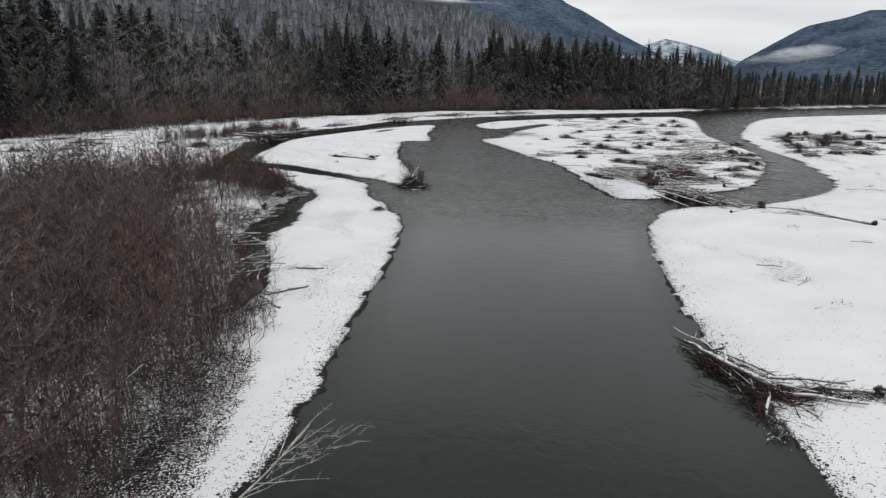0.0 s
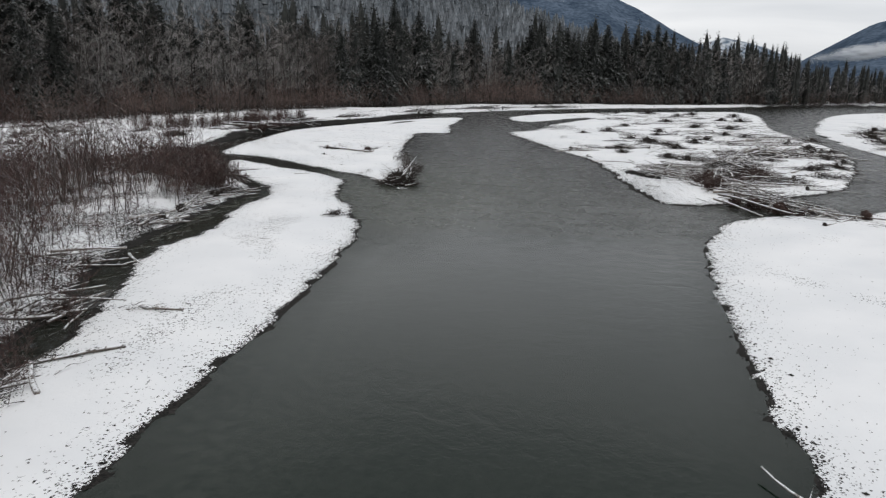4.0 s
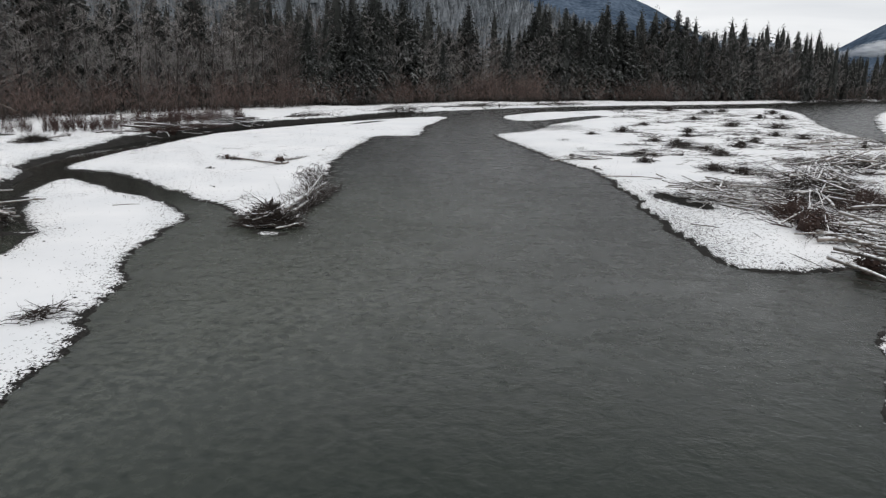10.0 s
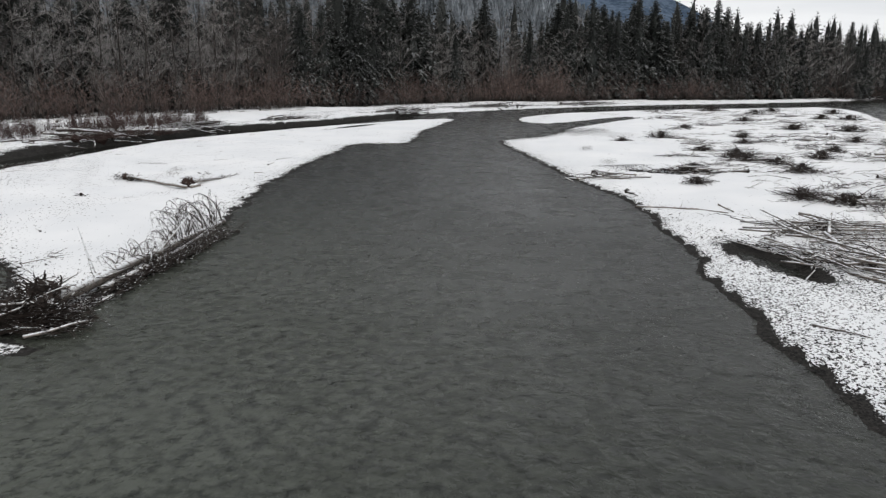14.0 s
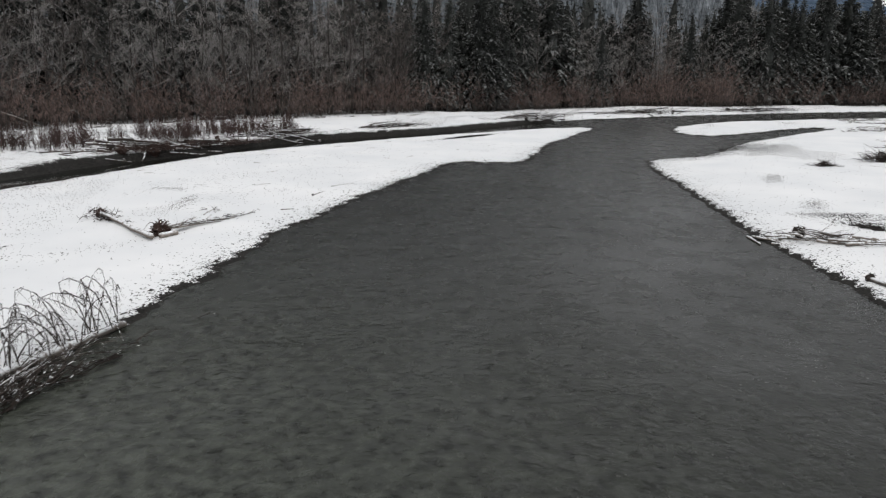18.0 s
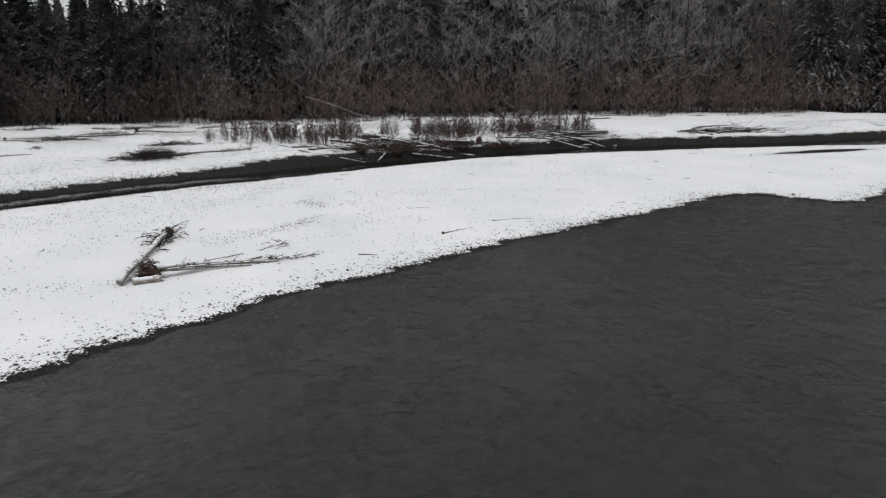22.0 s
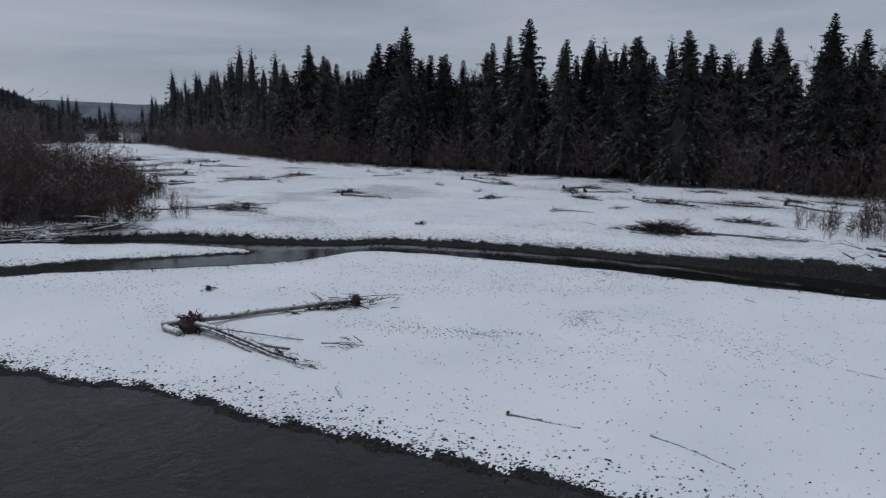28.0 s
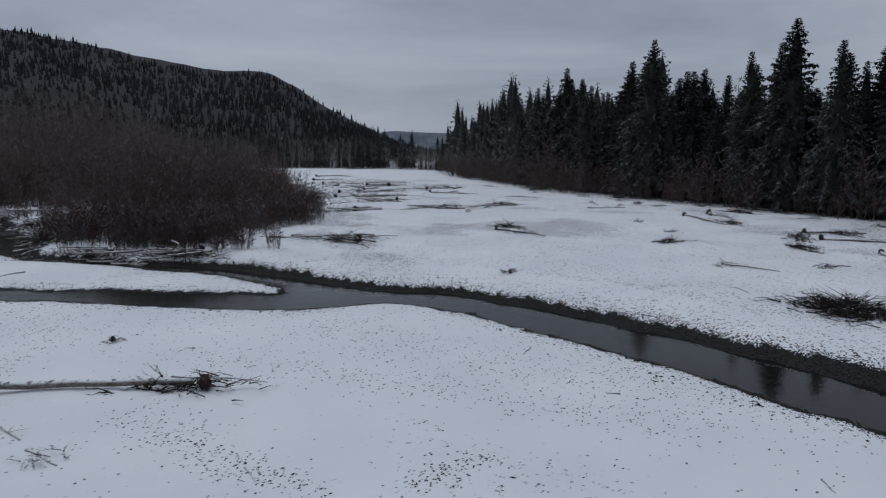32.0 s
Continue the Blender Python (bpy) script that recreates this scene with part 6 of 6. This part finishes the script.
brush_pile(-110.8, 151.9, 40, 4.5, 3, 1.2, 91, 60, 1.0, 6)
brush_pile(-65.4, 133.6, 120, 4.0, 1.8, 0.9, 92, 50, 0.7, 3)
brush_pile(-71.0, 155.6, 20, 1.4, 0.9, 0.6, 93, 20, 0.5)
brush_pile(-64.8, 154.6, 40, 1.6, 0.7, 0.4, 94, 14)
for i in range(30):
    x, y = R.uniform(-138, -66), R.uniform(-30, 205)
    if x > -80 and y < 130:
        continue
    brush_pile(x, y, R.uniform(0, 180), R.uniform(1.2, 4), R.uniform(0.6, 1.6), R.uniform(0.3, 0.8), 600 + i, 18, 0.6 if i % 4 == 0 else 0, R.uniform(2, 6) if i % 2 else 0)


# litter along the foot of the forest, and thin debris on the east flats
place = 0.0
while place < ALONG[-1]:
    place += R.uniform(3.5, 8)
    x, y = edge_place(place, -R.uniform(2, 13))
    if not (30 < y < 300) or height(x, y) < 0.3:
        continue
    i = int(place * 10)
    t, l = radians(R.gauss(70, 30)), R.uniform(2, 7)
    if R.random() < 0.6:
        driftlog(x, y, x + math.cos(t) * l, y + math.sin(t) * l, R.uniform(0.07, 0.18), 7000 + i, "dark stranded trunk lying along the forest's foot", 0.7 if i % 4 == 0 else 0, 14, "trunks along the forest's foot")
    else:
        brush_pile(x, y, math.degrees(t), R.uniform(2, 6), R.uniform(0.8, 1.6), R.uniform(0.4, 0.8), 7000 + i, 26)
for i in range(46):
    x, y = R.uniform(24, 74), R.uniform(70, 190)
    if height(x, y) < 0.2 or x - 24 < (y - 70) * 0.12 or 120 < y < 170 and x < 56:
        continue
    t, l = radians(R.gauss(20, 50)), R.uniform(0.8, 4)
    driftlog(x, y, x + math.cos(t) * l, y + math.sin(t) * l, R.uniform(0.03, 0.09), 8000 + i, "thin dead branch lying on the snowy bar", 0, 5, "branches on the east bar")


# ---------------------------------------------------------------- shrubs on the snowy strip, and single leaning trees
def shrubs():
    R = random.Random(5)
    kinds = [thing_of("willow_shrub", sapling_meshes(60 + i, 2.4, 6, RED_TWIGS, 9, 3, 0.7, 0.018), "small leafless red-brown willow shrub on the snowy strip", "shrub", "willow shrubs of the far bank") for i in range(3)]
    clumps = [(-93 + 14 * a + R.gauss(0, 3), 190 + 44 * a + R.gauss(0, 3)) for a in (R.random() for _ in range(22))] + [(-54, 133.0), (-50, 131.5)]
    for k in range(290):
        cx, cy = clumps[R.randrange(len(clumps))]
        x, y = R.gauss(cx, 2.2), R.gauss(cy, 1.6)
        if height(x, y) < 0.15:
            continue
        copy_thing(kinds[R.randrange(3)], pose(x, y, height(x, y), R.uniform(-12, 12), R.uniform(-12, 12), R.uniform(0, 360)) @ Matrix.Scale(R.uniform(0.5, 1.6), 4))
    remove(kinds)


shrubs()


def rim_shrubs():
    """Low red willow that closes the foot of the thicket towards the flat."""
    R = random.Random(15)
    kinds = [sapling_meshes(160 + i, 3.4, 8, m, 9, 3, 1.2, 0.024) for i, m in enumerate((RED_TWIGS, RED_TWIGS, GREY_TWIGS))]
    rim = ((-39, 117), (-44.5, 125.5), (-51, 130.3), (-56.5, 124), (-68, 110), (-77, 86))
    many = []
    for k in range(230):
        i = R.choice((0, 0, 1, 1, 2, 2, 3, 4))
        u = R.random()
        x, y = (rim[i][n] * (1 - u) + rim[i + 1][n] * u + R.gauss(0, 2.0) + (-0.6, -2.4)[n] for n in (0, 1))
        if height(x, y) > 0.2:
            many.append((kinds[R.randrange(3)], pose(x, y, height(x, y), 0, 0, R.uniform(0, 360)) @ Matrix.Scale(R.uniform(0.7, 1.25), 4)))
    merged("rim_willow", many, "low leafless red-brown willow round the thicket's foot", "brush")


rim_shrubs()
birch = seat("leaning_birch", -14.0, 35.4, "pale leafless tree leaning out over the water", "tree")
RB = random.Random(91)
span(birch, RB, -14.0, 35.4, -11.2, 41.2, 0.075, 0.0, 2.2, 0.3, 3, "trunk", 0.03, PALE_TWIGS)
for x0, y0, x1, y1, d0, d1 in ((-13.2, 37.0, -9.9, 39.4, 0.6, 1.6), (-12.9, 37.7, -9.4, 38.4, 0.8, 1.0), (-12.4, 38.7, -10.0, 41.6, 1.2, 2.4), (-12.2, 39.2, -12.4, 42.2, 1.4, 2.9), (-11.9, 39.8, -10.4, 42.6, 1.6, 2.8), (-13.5, 36.4, -11.2, 37.2, 0.4, 1.6), (-12.7, 38.0, -12.9, 40.6, 1.0, 2.6)):
    span(birch, RB, x0, y0, x1, y1, 0.032, d0, d1, 0.25, 8, "limb", 0.05, PALE_TWIGS)
lay(birch, branches_mesh(RB, 4.6, 2.2, 1.0, 60, 0.012, PALE_TWIGS, 0.8), -10.9, 40.0, 1.3, 55)
for i, (x, y, dx, dy, up) in enumerate(((-24, 38, 3.5, 4.0, 4.2), (-29, 44, -3.0, 3.5, 5.0), (-33, 52, 4.0, 2.0, 4.6), (-27, 58, 3.2, -2.5, 3.8), (-40, 60, 3.0, 4.0, 5.2), (-36, 40, 4.2, 1.5, 4.4), (-45, 76, 3.5, 3.0, 4.8))):
    slant = seat("leaning_sapling", x, y, "pale dead sapling leaning through the thicket", "tree trunk", "leaning dead saplings")
    span(slant, RS, x, y, x + dx, y + dy, 0.06, 0.0, up, 0.4, 5, "trunk", 0.03)
lean = seat("leaning_tree", -122.5, 221.0, "pale dead trunk leaning out of the forest edge", "tree trunk")
span(lean, RS, -122.5, 221.0, -118.0, 208.0, 0.16, 0.0, 4.5, 0.4, 2, "trunk")


# ---------------------------------------------------------------- cobbles along the shores
def cobbles():
    rng = np.random.default_rng(4)
    n = 520000
    x, y = rng.uniform(-84, 36, n), rng.uniform(32, 240, n)
    # windswept patches and lines of the middle bar: ends, width, number of stones
    swept = [np.zeros(n, bool)]
    for x0, y0, x1, y1, wide, count in ((-43.2, 175.6, -46.8, 182.0, 0.55, 300), (-49.2, 183.2, -52.6, 182.4, 0.45, 170), (-42.0, 173.0, -44.0, 176.0, 1.0, 150), (-46.0, 165.5, -60.5, 184.0, 1.0, 520),
                                       (-52.0, 162.5, -64.5, 185.0, 2.2, 1000), (-38.5, 160.0, -36.0, 168.0, 0.9, 160), (-41.5, 180.0, -40.0, 190.0, 2.0, 160), (-36.5, 150.0, -41.0, 160.0, 1.5, 300),
                                       (-47.0, 186.0, -46.0, 205.0, 3.0, 200), (-58.0, 190.0, -60.0, 215.0, 3.0, 350)):
        u = rng.random(count)
        x = np.concatenate([x, x0 + (x1 - x0) * u + rng.normal(0, wide, count)])
        y = np.concatenate([y, y0 + (y1 - y0) * u + rng.normal(0, wide, count)])
        swept.append(np.ones(count, bool))
    swept = np.concatenate(swept)
    n = len(x)
    i, j = np.searchsorted(GX, x) - 1, np.searchsorted(GY, y) - 1
    u, v = (x - GX[i]) / (GX[i + 1] - GX[i]), (y - GY[j]) / (GY[j + 1] - GY[j])

    def at(grid):
        return (grid[j, i] * (1 - u) + grid[j, i + 1] * u) * (1 - v) + (grid[j + 1, i] * (1 - u) + grid[j + 1, i + 1] * u) * v

    shore, z = at(MSHORE), at(MZ)
    clump = fbm(x * 0.25, y * 0.25, 3, 91)
    chance = np.where(shore < -0.9, 0, np.where(shore < 0.75, 0.85, 0.30 * np.exp(-(shore - 0.75) / 1.4) + 0.02 * (clump > 0.5) + 0.03 * np.clip((clump - 0.61) / 0.08, 0, 1)))
    chance *= np.where((x < -40) & (y < 130), 0.2, np.where((x < 0) & (y < 112) & (shore > 0.9), 0.35, 1))
    chance = np.where((x < -58) & (y > 150) & (y < 235) & (shore > 0.4) & (shore < 3.2), 0.3 * np.exp(-(shore - 0.4) / 1.6) + 0.05, chance)
    pick = (rng.random(n) < chance) | (swept & (shore > 0.5))
    x, y, z, shore = x[pick], y[pick], z[pick], shore[pick]
    m = len(x)
    size = 0.035 + 0.055 * rng.random(m) ** 2.2 + 0.07 * (rng.random(m) < 0.04)
    size *= np.where(shore > 0.7, 0.8, 1)
    size = np.where(shore > 2.5, np.minimum(size, 0.05) * 0.85, size)
    base = np.array([(1, 0, 0), (0, 1, 0), (-1, 0, 0), (0, -1, 0), (0, 0, 1), (0, 0, -1)], float)
    tri = np.array([(0, 1, 4), (1, 2, 4), (2, 3, 4), (3, 0, 4), (1, 0, 5), (2, 1, 5), (3, 2, 5), (0, 3, 5)])[:, :]
    ang = rng.uniform(0, 6.28, m)
    sc = np.stack([size * rng.uniform(0.9, 1.6, m), size * rng.uniform(0.7, 1.1, m), size * rng.uniform(0.5, 0.8, m)], -1)
    p = base[None] * sc[:, None] * rng.uniform(0.75, 1.25, (m, 6, 1))
    c, s = np.cos(ang)[:, None], np.sin(ang)[:, None]
    q = np.stack([p[..., 0] * c - p[..., 1] * s + x[:, None], p[..., 0] * s + p[..., 1] * c + y[:, None], p[..., 2] + (z + size * 0.15)[:, None]], -1)
    faces = (tri[None, :4] + 6 * np.arange(m)[:, None, None]).reshape(-1, 3)
    me = bpy.data.meshes.new("cobbles")
    me.vertices.add(m * 6)
    me.vertices.foreach_set("co", q.ravel())
    me.loops.add(faces.size)
    me.loops.foreach_set("vertex_index", faces.ravel().astype(np.int32))
    me.polygons.add(len(faces))
    me.polygons.foreach_set("loop_start", np.arange(0, faces.size, 3, dtype=np.int32))
    me.update(calc_edges=True)
    me.materials.append(COBBLE)
    me.validate()
    tagged(new("cobbles", me), "dark wet river cobbles along the shores and through the snow", "cobbles", kind="stuff")
    return m


print("cobbles", cobbles())
